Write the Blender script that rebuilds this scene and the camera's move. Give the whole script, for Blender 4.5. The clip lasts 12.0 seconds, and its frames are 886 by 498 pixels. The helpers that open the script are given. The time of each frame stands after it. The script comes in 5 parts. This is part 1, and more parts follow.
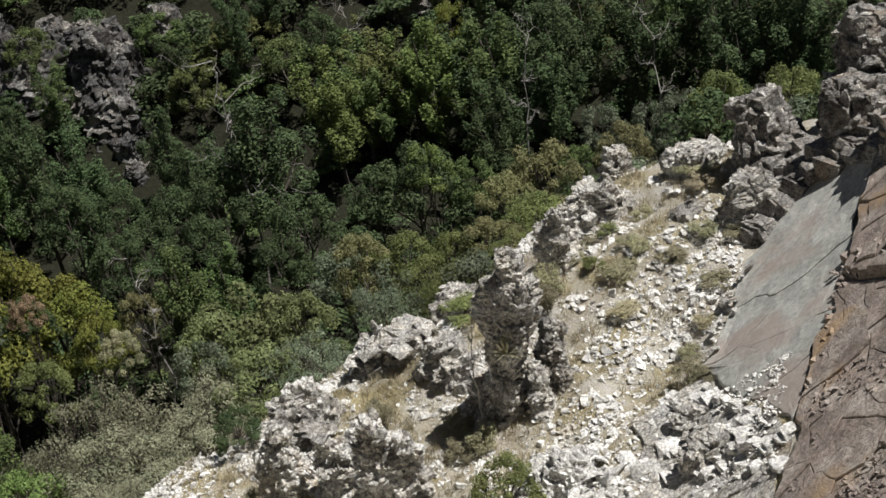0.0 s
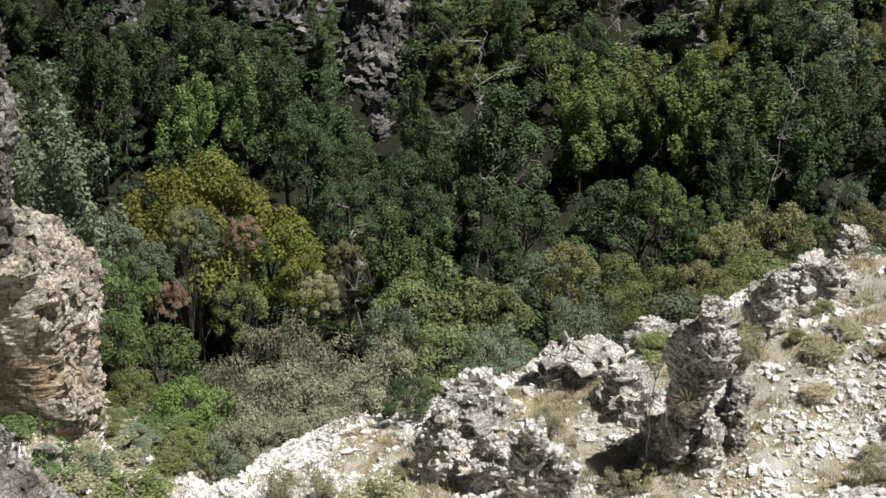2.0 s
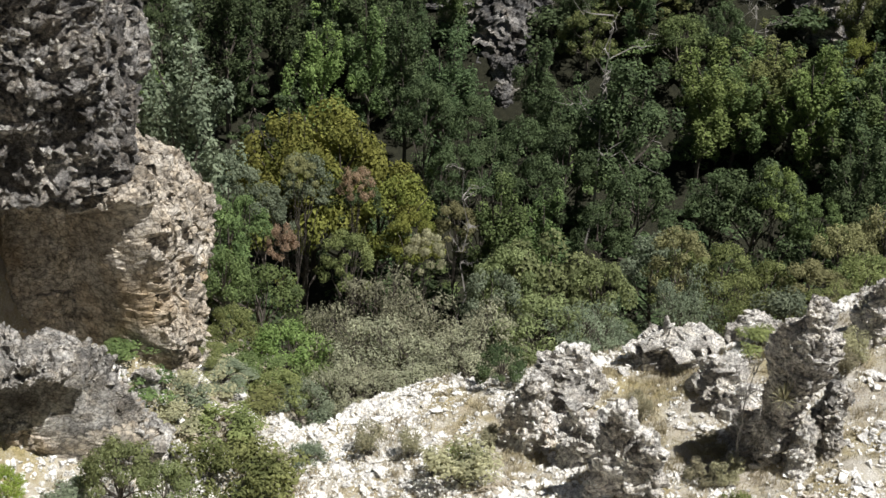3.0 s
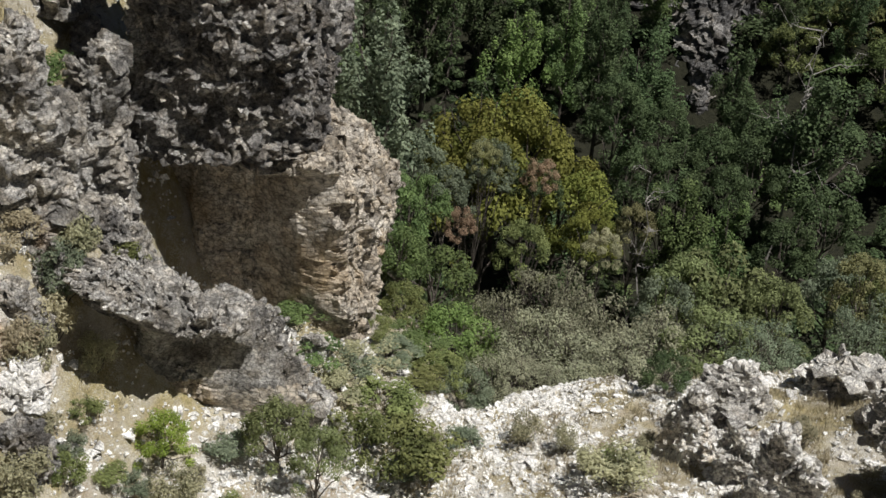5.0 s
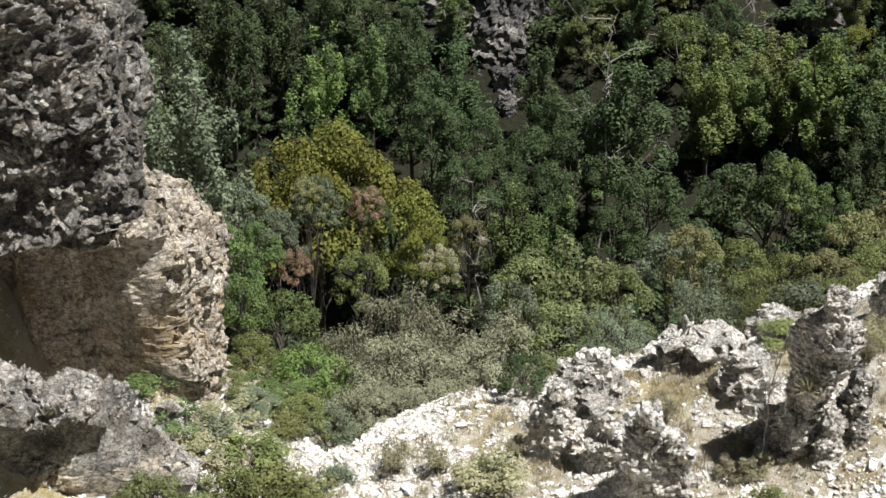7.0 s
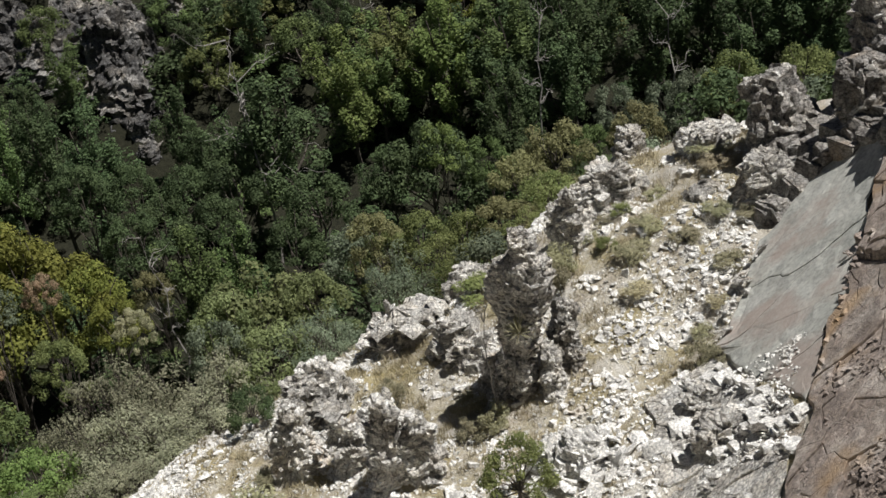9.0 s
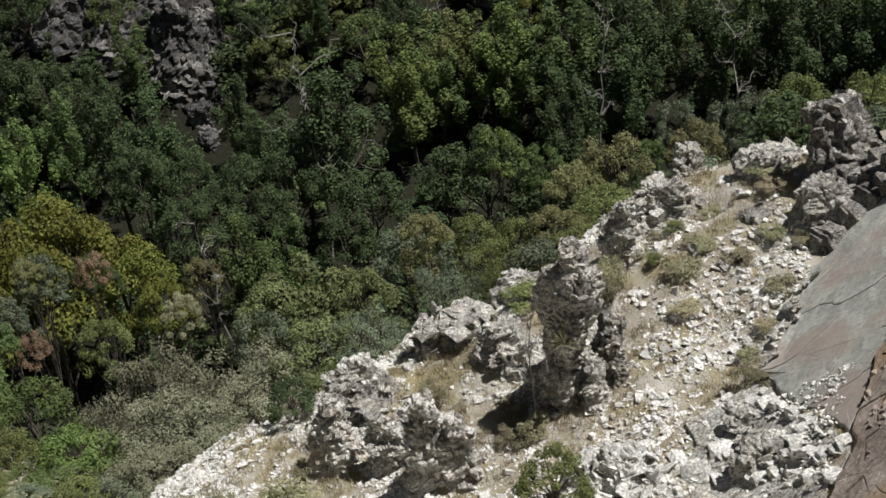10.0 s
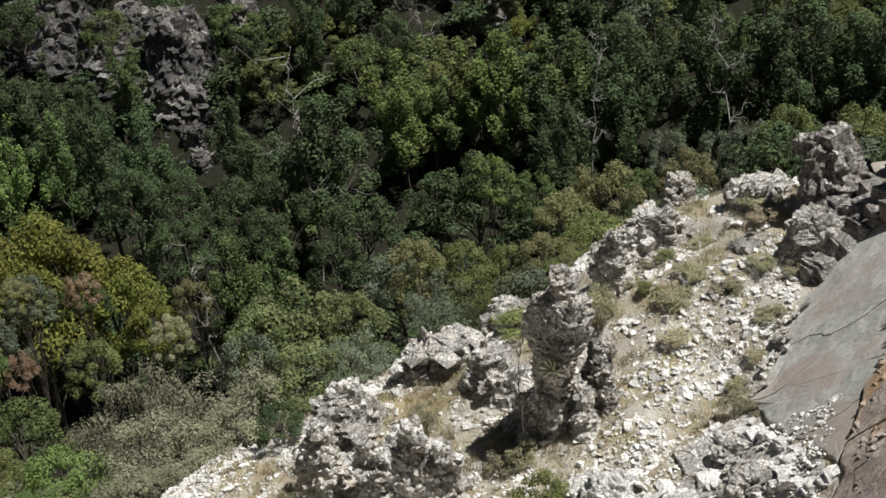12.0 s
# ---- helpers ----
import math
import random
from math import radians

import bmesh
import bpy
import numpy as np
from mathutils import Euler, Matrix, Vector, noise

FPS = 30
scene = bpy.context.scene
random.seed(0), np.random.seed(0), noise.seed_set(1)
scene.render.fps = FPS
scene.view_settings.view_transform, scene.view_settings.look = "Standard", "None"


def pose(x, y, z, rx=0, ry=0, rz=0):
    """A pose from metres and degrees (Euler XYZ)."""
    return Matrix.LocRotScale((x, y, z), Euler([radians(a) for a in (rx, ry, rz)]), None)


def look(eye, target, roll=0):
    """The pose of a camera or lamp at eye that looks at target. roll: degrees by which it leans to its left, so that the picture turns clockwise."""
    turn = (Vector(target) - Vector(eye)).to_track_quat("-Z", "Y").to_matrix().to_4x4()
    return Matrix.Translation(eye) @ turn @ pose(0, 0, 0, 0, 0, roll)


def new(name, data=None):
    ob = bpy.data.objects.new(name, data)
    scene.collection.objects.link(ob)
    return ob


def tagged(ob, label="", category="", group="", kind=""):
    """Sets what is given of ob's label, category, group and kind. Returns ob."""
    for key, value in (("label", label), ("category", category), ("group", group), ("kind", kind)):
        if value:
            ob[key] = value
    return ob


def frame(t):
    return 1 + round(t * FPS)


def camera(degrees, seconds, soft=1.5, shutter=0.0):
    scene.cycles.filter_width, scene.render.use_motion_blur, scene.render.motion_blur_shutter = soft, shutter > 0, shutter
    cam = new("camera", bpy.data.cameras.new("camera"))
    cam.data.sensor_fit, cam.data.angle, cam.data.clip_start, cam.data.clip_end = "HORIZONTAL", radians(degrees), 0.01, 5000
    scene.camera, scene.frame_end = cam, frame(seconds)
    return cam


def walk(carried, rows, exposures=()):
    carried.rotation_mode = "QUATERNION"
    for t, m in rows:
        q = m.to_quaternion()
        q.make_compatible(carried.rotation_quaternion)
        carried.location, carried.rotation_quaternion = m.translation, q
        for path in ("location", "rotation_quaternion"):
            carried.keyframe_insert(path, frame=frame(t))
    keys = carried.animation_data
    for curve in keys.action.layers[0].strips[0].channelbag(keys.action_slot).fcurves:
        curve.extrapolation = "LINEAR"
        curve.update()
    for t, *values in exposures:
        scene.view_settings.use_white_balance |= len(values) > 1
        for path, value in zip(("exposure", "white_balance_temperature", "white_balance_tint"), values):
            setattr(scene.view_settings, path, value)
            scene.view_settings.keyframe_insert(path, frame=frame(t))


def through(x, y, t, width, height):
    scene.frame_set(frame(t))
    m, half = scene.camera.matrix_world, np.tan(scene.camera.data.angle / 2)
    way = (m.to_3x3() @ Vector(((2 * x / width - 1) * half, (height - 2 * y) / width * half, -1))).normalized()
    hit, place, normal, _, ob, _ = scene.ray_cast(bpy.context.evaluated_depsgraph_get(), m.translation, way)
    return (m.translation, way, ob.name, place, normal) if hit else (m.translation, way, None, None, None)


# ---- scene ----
CAM_Z = 40.0
cam = camera(34.83, 12.0, soft=1.5)
# seconds, then the Euler angles of a camera held in the hand at one spot on the canyon rim
TURNS = [
    (0, 61.708, 10.139, -8.446),
    (0.5, 61.798, 9.364, -10.953),
    (1, 62.417, 7.136, -5.857),
    (1.5, 63.682, 3.627, 1.643),
    (2, 63.227, 0.386, 6.344),
    (2.5, 63.146, -2.403, 8.404),
    (3, 61.687, -2.959, 13.053),
    (3.2, 61.074, -2.897, 15.679),
    (4.0, 60.150, -3.900, 19.750),
    (4.8, 60.426, -4.553, 21.538),
    (5, 60.664, -5.068, 22.392),
    (5.5, 61.680, -4.165, 22.065),
    (6, 62.643, -1.770, 17.018),
    (6.5, 62.339, 0.388, 13.318),
    (6.7, 62.352, 0.171, 12.689),
    (7.5, 62.000, 2.300, 9.000),
    (8.3, 61.339, 6.348, 1.115),
    (8.5, 61.274, 7.458, -2.481),
    (9, 60.975, 10.296, -7.927),
    (9.5, 60.866, 8.608, -6.771),
    (10, 61.705, 7.939, -4.253),
    (10.5, 61.638, 7.447, -3.740),
    (11, 61.133, 7.162, -3.820),
    (11.5, 61.653, 6.908, -3.955),
    (12, 62.755, 7.030, -4.194),
]
# the hand camera's own exposure, in stops, as it opens and closes along the pan
STOPS = [(0, 0.14), (0.5, 0.05), (1.0, 0.0), (1.5, 0.1), (2.0, 0.42), (2.5, 0.52), (3.0, 0.46), (5.0, 0.1), (5.5, 0.16), (6.0, 0.38),
         (6.5, 0.64), (8.5, 0.28), (9.0, 0.17), (9.5, 0.0), (10.0, 0.0), (10.5, 0.02), (11.0, -0.02), (11.5, 0.03), (12.0, 0.18)]
walk(cam, [(t, pose(0, 0, CAM_Z, rx, ry, rz)) for t, rx, ry, rz in TURNS], exposures=STOPS)

# ---- light ----
SUN_TURN, SUN_UP = 104.0, 65.0
world = bpy.data.worlds.new("world")
scene.world = world
world.use_nodes = True
sky = world.node_tree.nodes.new("ShaderNodeTexSky")
sky.sky_type = "NISHITA"
sky.sun_disc = False
sky.sun_elevation, sky.sun_rotation = radians(SUN_UP), radians(SUN_TURN)
sky.altitude = 1400
world.node_tree.links.new(sky.outputs[0], world.node_tree.nodes["Background"].inputs[0])
world.node_tree.nodes["Background"].inputs[1].default_value = 0.018
sun_way = Vector((math.sin(radians(SUN_TURN)) * math.cos(radians(SUN_UP)),
                  math.cos(radians(SUN_TURN)) * math.cos(radians(SUN_UP)), math.sin(radians(SUN_UP))))
sun = new("sun", bpy.data.lights.new("sun", "SUN"))
sun.data.energy, sun.data.angle, sun.data.color = 4.8, radians(0.5), (1.0, 0.972, 0.93)
sun.matrix_world = look(sun_way * 200, (0, 0, 0))

# ---- noise on arrays ----
np.seterr(over="ignore")


def hash3(ix, iy, iz, seed):
    h = (ix.astype(np.int64) * 374761393 + iy.astype(np.int64) * 668265263
         + iz.astype(np.int64) * 2147483647 + seed * 1274126177) & 0xFFFFFFFF
    h = ((h ^ (h >> 13)) * 1274126177) & 0xFFFFFFFF
    h = ((h ^ (h >> 16)) * 2246822519) & 0xFFFFFFFF
    return ((h ^ (h >> 15)) & 0xFFFFFF) / float(0xFFFFFF)


def value3(x, y, z, seed=0):
    """Smooth value noise from -1 to 1."""
    ix, iy, iz = np.floor(x), np.floor(y), np.floor(z)
    fx, fy, fz = x - ix, y - iy, z - iz
    sx, sy, sz = [f * f * (3 - 2 * f) for f in (fx, fy, fz)]
    total = 0.0
    for dx in (0, 1):
        for dy in (0, 1):
            for dz in (0, 1):
                w = (sx if dx else 1 - sx) * (sy if dy else 1 - sy) * (sz if dz else 1 - sz)
                total = total + w * hash3(ix + dx, iy + dy, iz + dz, seed)
    return total * 2 - 1


def fbm3(x, y, z, seed=0, octaves=4, gain=0.5):
    total, amp = 0.0, 1.0
    for k in range(octaves):
        total = total + amp * value3(x, y, z, seed + 17 * k)
        x, y, z, amp = x * 2.03 + 5.1, y * 2.03 + 1.7, z * 2.03 + 9.3, amp * gain
    return total


def cells3(x, y, z, seed=0, boxy=False):
    """Distance to the nearest and second nearest cell point, and a random tilted facet of the nearest cell."""
    ix, iy, iz = np.floor(x), np.floor(y), np.floor(z)
    d1, d2, val = np.full(x.shape, 9.0), np.full(x.shape, 9.0), np.zeros(x.shape)
    for dx in (-1, 0, 1):
        for dy in (-1, 0, 1):
            for dz in (-1, 0, 1):
                jx, jy, jz = ix + dx, iy + dy, iz + dz
                px = jx + hash3(jx, jy, jz, seed)
                py = jy + hash3(jx, jy, jz, seed + 1)
                pz = jz + hash3(jx, jy, jz, seed + 2)
                d = np.sqrt((px - x) ** 2 + (py - y) ** 2 + (pz - z) ** 2)
                if boxy:
                    d = 0.25 * d + 0.75 * np.maximum(np.maximum(abs(px - x), abs(py - y)), abs(pz - z))
                v = hash3(jx, jy, jz, seed + 3) + 0.9 * ((hash3(jx, jy, jz, seed + 4) - 0.5) * (x - px)
                    + (hash3(jx, jy, jz, seed + 5) - 0.5) * (y - py) + (hash3(jx, jy, jz, seed + 6) - 0.5) * (z - pz)) * 1.6
                near = d < d1
                d2 = np.where(near, d1, np.minimum(d2, d))
                val = np.where(near, v, val)
                d1 = np.where(near, d, d1)
    return d1, d2, val


def smax(a, b, k):
    h = np.clip(0.5 + 0.5 * (a - b) / k, 0, 1)
    return b + (a - b) * h + k * h * (1 - h)


def ramp(x, a, b):
    t = np.clip((x - a) / (b - a), 0, 1)
    return t * t * (3 - 2 * t)


# ---- the lie of the land ----
EDGE_TURN = (-90, -60, -40, -30, -24, -18, -12, 0, 4, 9, 14, 19, 24, 40, 90)
EDGE_FAR = (70, 60, 52, 44, 38.0, 36.6, 39.3, 40.4, 40.6, 43.3, 44.6, 43.0, 42.0, 44, 55)
SLAB_A, SLAB_DIR = (7.5, 30.3), (0.53, 0.848)


def height(x, y, rough=1.0):
    """Ground height: shelf of scree below the rim, gully, wooded creek floor and far slope."""
    x, y = np.asarray(x, float), np.asarray(y, float)
    r = np.sqrt(x * x + y * y)
    turn = np.degrees(np.arctan2(x, np.maximum(y, 1e-6)))
    turn = np.where(y <= 0, np.where(x < 0, -90, 90), turn)
    right = 16 + 0.28 * np.minimum(x, 30)
    left = 12.9 + 0.55 * np.clip(-11 - x, -20, 26)
    left = left + 0.75 * np.clip(-16.8 - 0.55 * np.maximum(y - 29, 0) - x, 0, 14)
    near = smax(right, left, 2.0)
    # the floor falls away under the cliff's hollow
    near = near - 3.4 * np.exp(-((x + 18.9) / 1.5) ** 2 - ((y - 32.3) / 1.5) ** 2)
    # bedrock ramp on the right
    side = (x - SLAB_A[0]) * SLAB_DIR[1] - (y - SLAB_A[1]) * SLAB_DIR[0]
    along = (x - SLAB_A[0]) * SLAB_DIR[0] + (y - SLAB_A[1]) * SLAB_DIR[1]
    near = near + 0.55 * np.clip(side - 0.3, 0, 6.2) * (1 - ramp(along, 7.5, 13))
    near = near + rough * (1 - 0.9 * ramp(side, -0.6, 0.2)) * (0.5 * fbm3(x * 0.16, y * 0.16, x * 0, 3, 3) + 0.16 * fbm3(x * 0.8, y * 0.8, x * 0, 5, 3))
    # the rim under the camera
    rim = 38.3 - 1.3 * np.maximum(r - 1.5, 0)
    near = np.where(y > -3, smax(near, rim, 1.0), 38.3 + 0.25 * np.maximum(-y - 3, 0))
    back = ramp(-y, -12, 4)
    near = near * (1 - back) + np.maximum(near, 38.3 - 1.2 * np.maximum(y - 1.5, 0)) * back
    # beyond the edge the slope drops to the creek
    edge = np.interp(turn, EDGE_TURN, EDGE_FAR)
    drop = np.maximum(r - edge - 0.6 * value3(turn * 0.35, x * 0, x * 0, 9), 0)
    land = near - 0.62 * drop - 0.25 * ramp(drop, 0, 1.5)
    floor = 1.6 + 0.03 * (y - 60) + rough * 0.5 * fbm3(x * 0.07, y * 0.07, x * 0, 21, 3)
    far = np.maximum(y - 84 + 3.0 * value3(x * 0.06, x * 0, x * 0, 31), 0)
    floor = floor + 0.62 * np.minimum(far, 70) + 0.1 * np.maximum(far - 70, 0) ** 0.8
    floor = floor + rough * 1.2 * ramp(far, 2, 12) * fbm3(x * 0.11, y * 0.11, x * 0, 33, 3)
    return np.where(y > 5, smax(land, floor, 1.5), land)

# ---- materials ----
class Nodes:
    def __init__(self, name):
        self.mat = bpy.data.materials.new(name)
        self.mat.use_nodes = True
        self.tree = self.mat.node_tree
        self.shader = self.tree.nodes["Principled BSDF"]
        self.coord = self.tree.nodes.new("ShaderNodeTexCoord")
        self.geo = self.tree.nodes.new("ShaderNodeNewGeometry")

    def put(self, socket, value):
        if isinstance(value, bpy.types.NodeSocket):
            self.tree.links.new(value, socket)
        elif value is not None:
            socket.default_value = value

    def noise(self, scale, detail=4.0, rough=0.6, stretch=None):
        n = self.tree.nodes.new("ShaderNodeTexNoise")
        n.inputs["Scale"].default_value, n.inputs["Detail"].default_value = scale, detail
        n.inputs["Roughness"].default_value = rough
        self.put(n.inputs["Vector"], self.place(stretch))
        return n.outputs["Fac"]

    def place(self, stretch=None):
        if stretch is None:
            return self.geo.outputs["Position"]
        m = self.tree.nodes.new("ShaderNodeMapping")
        m.inputs["Scale"].default_value = stretch
        m.inputs["Rotation"].default_value = (0.35, -0.3, 0.4)
        self.put(m.inputs["Vector"], self.geo.outputs["Position"])
        return m.outputs[0]

    def cells(self, scale, feature="F1", out="Distance", stretch=None):
        n = self.tree.nodes.new("ShaderNodeTexVoronoi")
        n.feature = feature
        n.inputs["Scale"].default_value = scale
        self.put(n.inputs["Vector"], self.place(stretch))
        return n.outputs[out]

    def ramp(self, fac, stops):
        n = self.tree.nodes.new("ShaderNodeValToRGB")
        e = n.color_ramp.elements
        while len(e) < len(stops):
            e.new(0.5)
        for el, (pos, col) in zip(e, stops):
            el.position, el.color = pos, (*col, 1) if len(col) == 3 else col
        self.put(n.inputs[0], fac)
        return n.outputs[0]

    def mix(self, fac, a, b, blend="MIX"):
        n = self.tree.nodes.new("ShaderNodeMix")
        n.data_type, n.blend_type = "RGBA", blend
        self.put(n.inputs[0], fac)
        for socket, v in ((n.inputs[6], a), (n.inputs[7], b)):
            self.put(socket, (*v, 1) if isinstance(v, tuple) and len(v) == 3 else v)
        return n.outputs[2]

    def math(self, op, a, b=0.0):
        n = self.tree.nodes.new("ShaderNodeMath")
        n.operation = op
        self.put(n.inputs[0], a), self.put(n.inputs[1], b)
        return n.outputs[0]

    def hsv(self, colour, hue=0.5, sat=1.0, val=1.0):
        n = self.tree.nodes.new("ShaderNodeHueSaturation")
        self.put(n.inputs["Hue"], hue), self.put(n.inputs["Saturation"], sat), self.put(n.inputs["Value"], val)
        self.put(n.inputs["Color"], colour)
        return n.outputs[0]

    def bump(self, height_socket, strength, distance, under=None):
        n = self.tree.nodes.new("ShaderNodeBump")
        n.inputs["Strength"].default_value, n.inputs["Distance"].default_value = strength, distance
        self.put(n.inputs["Height"], height_socket)
        self.put(n.inputs["Normal"], under)
        return n.outputs[0]

    def finish(self, colour, rough=0.9, normal=None):
        self.put(self.shader.inputs["Base Color"], colour)
        self.put(self.shader.inputs["Roughness"], rough)
        self.put(self.shader.inputs["Normal"], normal)
        self.shader.inputs["Specular IOR Level"].default_value = 0.25
        return self.mat


def rock_material(name, dark, mid, light, stain, stain_at=0.62, grain=1.0, relief=1.0, mottle=0.75, speckle=0.85, crack_shade=0.8):
    """Weathered limestone: mottled grey, pale fresh breaks, rusty stains, fine cracks in relief, crevice shade in the
    colour.
    """
    n = Nodes(name)
    big = n.noise(0.7 * grain, 5, 0.65)
    fine = n.noise(9 * grain, 6, 0.7)
    base = n.ramp(big, [(0.32, dark), (0.5, mid), (0.68, light)])
    speck = n.ramp(fine, [(0.34, (0.34, 0.34, 0.35)), (0.48, (0.95, 0.95, 0.95)), (0.64, (1.55, 1.53, 1.48))])
    base = n.mix(speckle, base, speck, "MULTIPLY")
    # Dark mottling stands in for shade in crevices of the rock.
    crevice_tone = n.ramp(n.noise(3.3 * grain, 6, 0.72), [(0.40, (0.46, 0.45, 0.44)), (0.54, (1, 1, 1))])
    base = n.mix(mottle, base, crevice_tone, "MULTIPLY")
    warm = n.ramp(n.noise(1.6 * grain, 4, 0.6), [(0.45, (0.97, 1.0, 1.04)), (0.62, (1.12, 1.0, 0.82))])
    base = n.mix(0.5 * mottle, base, warm, "MULTIPLY")
    plate = n.cells(2.6 * grain, out="Color", stretch=(1, 1, 2.2))
    info = n.tree.nodes.new("ShaderNodeObjectInfo")
    tone = n.math("ADD", n.math("MULTIPLY", plate, 0.42), 0.66)
    tone = n.math("ADD", tone, n.math("MULTIPLY", info.outputs["Random"], 0.24))
    base = n.hsv(base, val=tone)
    rust = n.ramp(n.noise(0.45 * grain, 4, 0.6, (1, 1, 0.5)), [(stain_at, (0, 0, 0)), (stain_at + 0.12, (1, 1, 1))])
    base = n.mix(n.math("MULTIPLY", rust, 0.7), base, stain)
    crack = n.cells(1.7 * grain, "DISTANCE_TO_EDGE", "Distance", (1, 1, 2.2))
    crack = n.ramp(crack, [(0.0, (0, 0, 0)), (0.05, (1, 1, 1))])
    # Fissure lines darkened in the colour to stand in for shade in cracks.
    fissure = n.cells(5.2 * grain, "DISTANCE_TO_EDGE", "Distance", (1, 1, 1.7))
    fissure = n.ramp(fissure, [(0.01, (0, 0, 0)), (0.07, (1, 1, 1))])
    base = n.mix(crack_shade, base, n.mix(fissure, (0.32, 0.30, 0.28), (1.06, 1.06, 1.06)), "MULTIPLY")
    b1 = n.bump(crack, 0.35 * relief, 0.05)
    b2 = n.bump(n.noise(6 * grain, 7, 0.75), 1.0 * relief, 0.1, b1)
    pits = n.ramp(n.noise(11 * grain, 4, 0.6), [(0.34, (0, 0, 0)), (0.46, (1, 1, 1))])
    b2 = n.bump(pits, 0.6 * relief, 0.045, b2)
    return n.finish(base, 0.92, b2)


def leaf_material(name, shade, tip, spread=0.16, through=0.35):
    """Leaves: tone varies by clump, plant and leaf, and some light passes through."""
    n = Nodes(name)
    info = n.tree.nodes.new("ShaderNodeObjectInfo")
    patch = n.noise(0.9, 3, 0.6)
    leaf = n.geo.outputs["Random Per Island"]
    fac = n.math("ADD", n.math("MULTIPLY", patch, 0.9), n.math("MULTIPLY", leaf, 0.2))
    colour = n.ramp(fac, [(0.3, shade), (0.72, tip)])
    val = n.math("ADD", n.math("MULTIPLY", leaf, spread * 1.6), 1.0 - spread * 0.8)
    val = n.math("MULTIPLY", val, n.math("ADD", n.math("MULTIPLY", info.outputs["Random"], 0.4), 0.8))
    hue = n.math("ADD", n.math("MULTIPLY", info.outputs["Random"], 0.03), 0.485)
    colour = n.hsv(colour, hue, 1.0, n.math("MULTIPLY", val, 1.26))
    n.finish(colour, 0.75)
    trans = n.tree.nodes.new("ShaderNodeBsdfTranslucent")
    n.put(trans.inputs["Color"], colour)
    both = n.tree.nodes.new("ShaderNodeMixShader")
    both.inputs[0].default_value = through
    n.tree.links.new(n.shader.outputs[0], both.inputs[1])
    n.tree.links.new(trans.outputs[0], both.inputs[2])
    n.tree.links.new(both.outputs[0], n.tree.nodes["Material Output"].inputs[0])
    return n.mat


def bark_material(name, dark, light):
    n = Nodes(name)
    c = n.ramp(n.noise(7, 5, 0.7, (1, 1, 0.25)), [(0.35, dark), (0.65, light)])
    return n.finish(c, 0.9, n.bump(n.noise(14, 5, 0.7, (1, 1, 0.2)), 0.8, 0.04))


def ground_material():
    """Dry soil and straw-coloured grass with pale grit; fallen leaves darkened for tree shade down by the creek."""
    n = Nodes("dry_ground")
    soil = n.ramp(n.noise(0.8, 5, 0.65), [(0.3, (0.37, 0.305, 0.22)), (0.5, (0.48, 0.44, 0.37)), (0.68, (0.63, 0.61, 0.565))])
    grass = n.ramp(n.noise(14, 4, 0.7), [(0.3, (0.20, 0.17, 0.08)), (0.7, (0.50, 0.42, 0.22))])
    soil = n.mix(n.ramp(n.noise(0.35, 5, 0.7), [(0.45, (0, 0, 0)), (0.62, (1, 1, 1))]), soil, grass)
    grit = n.noise(26, 3, 0.8)
    pick = n.ramp(grit, [(0.5, (0, 0, 0)), (0.58, (1, 1, 1))])
    where = n.ramp(n.noise(1.3, 5, 0.7), [(0.42, (0, 0, 0)), (0.6, (1, 1, 1))])
    soil = n.mix(n.math("MULTIPLY", n.math("MULTIPLY", pick, where), 0.85), soil, (0.68, 0.66, 0.61))
    speck = n.ramp(n.noise(30, 4, 0.7), [(0.3, (0.6, 0.6, 0.6)), (0.7, (1.25, 1.25, 1.25))])
    soil = n.mix(1.0, soil, speck, "MULTIPLY")
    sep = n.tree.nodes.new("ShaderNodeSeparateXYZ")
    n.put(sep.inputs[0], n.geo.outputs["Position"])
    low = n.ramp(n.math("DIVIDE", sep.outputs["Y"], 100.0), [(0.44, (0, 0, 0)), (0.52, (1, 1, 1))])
    # Creek-side leaf cover, darkened to stand in for shade under the trees.
    shaded_litter = n.ramp(n.noise(3, 6, 0.7), [(0.3, (0.010, 0.011, 0.006)), (0.7, (0.030, 0.030, 0.017))])
    soil = n.mix(low, soil, shaded_litter)
    h = n.math("ADD", n.math("MULTIPLY", n.cells(23), 0.35), n.math("MULTIPLY", n.noise(5, 8, 0.75), 1.5))
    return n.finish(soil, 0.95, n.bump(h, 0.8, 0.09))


M_GROUND = ground_material()
M_ROCK = rock_material("grey_limestone", (0.13, 0.123, 0.117), (0.335, 0.322, 0.30), (0.64, 0.62, 0.588), (0.40, 0.275, 0.155), relief=1.15, mottle=0.7)
# Dark rock tone that also carries the shade of the upper cliff.
M_DARK = rock_material("dark_limestone", (0.09, 0.085, 0.082), (0.23, 0.22, 0.21), (0.60, 0.58, 0.55), (0.30, 0.22, 0.14), 0.66, relief=1.4)
M_GREY = rock_material("weathered_limestone", (0.27, 0.258, 0.245), (0.53, 0.513, 0.485), (0.78, 0.76, 0.73), (0.46, 0.33, 0.19), 0.62, mottle=0.45, relief=1.15)
M_PALE = rock_material("pale_limestone", (0.32, 0.305, 0.285), (0.60, 0.582, 0.55), (0.82, 0.805, 0.775), (0.50, 0.36, 0.21), 0.6, mottle=0.4, relief=1.1)
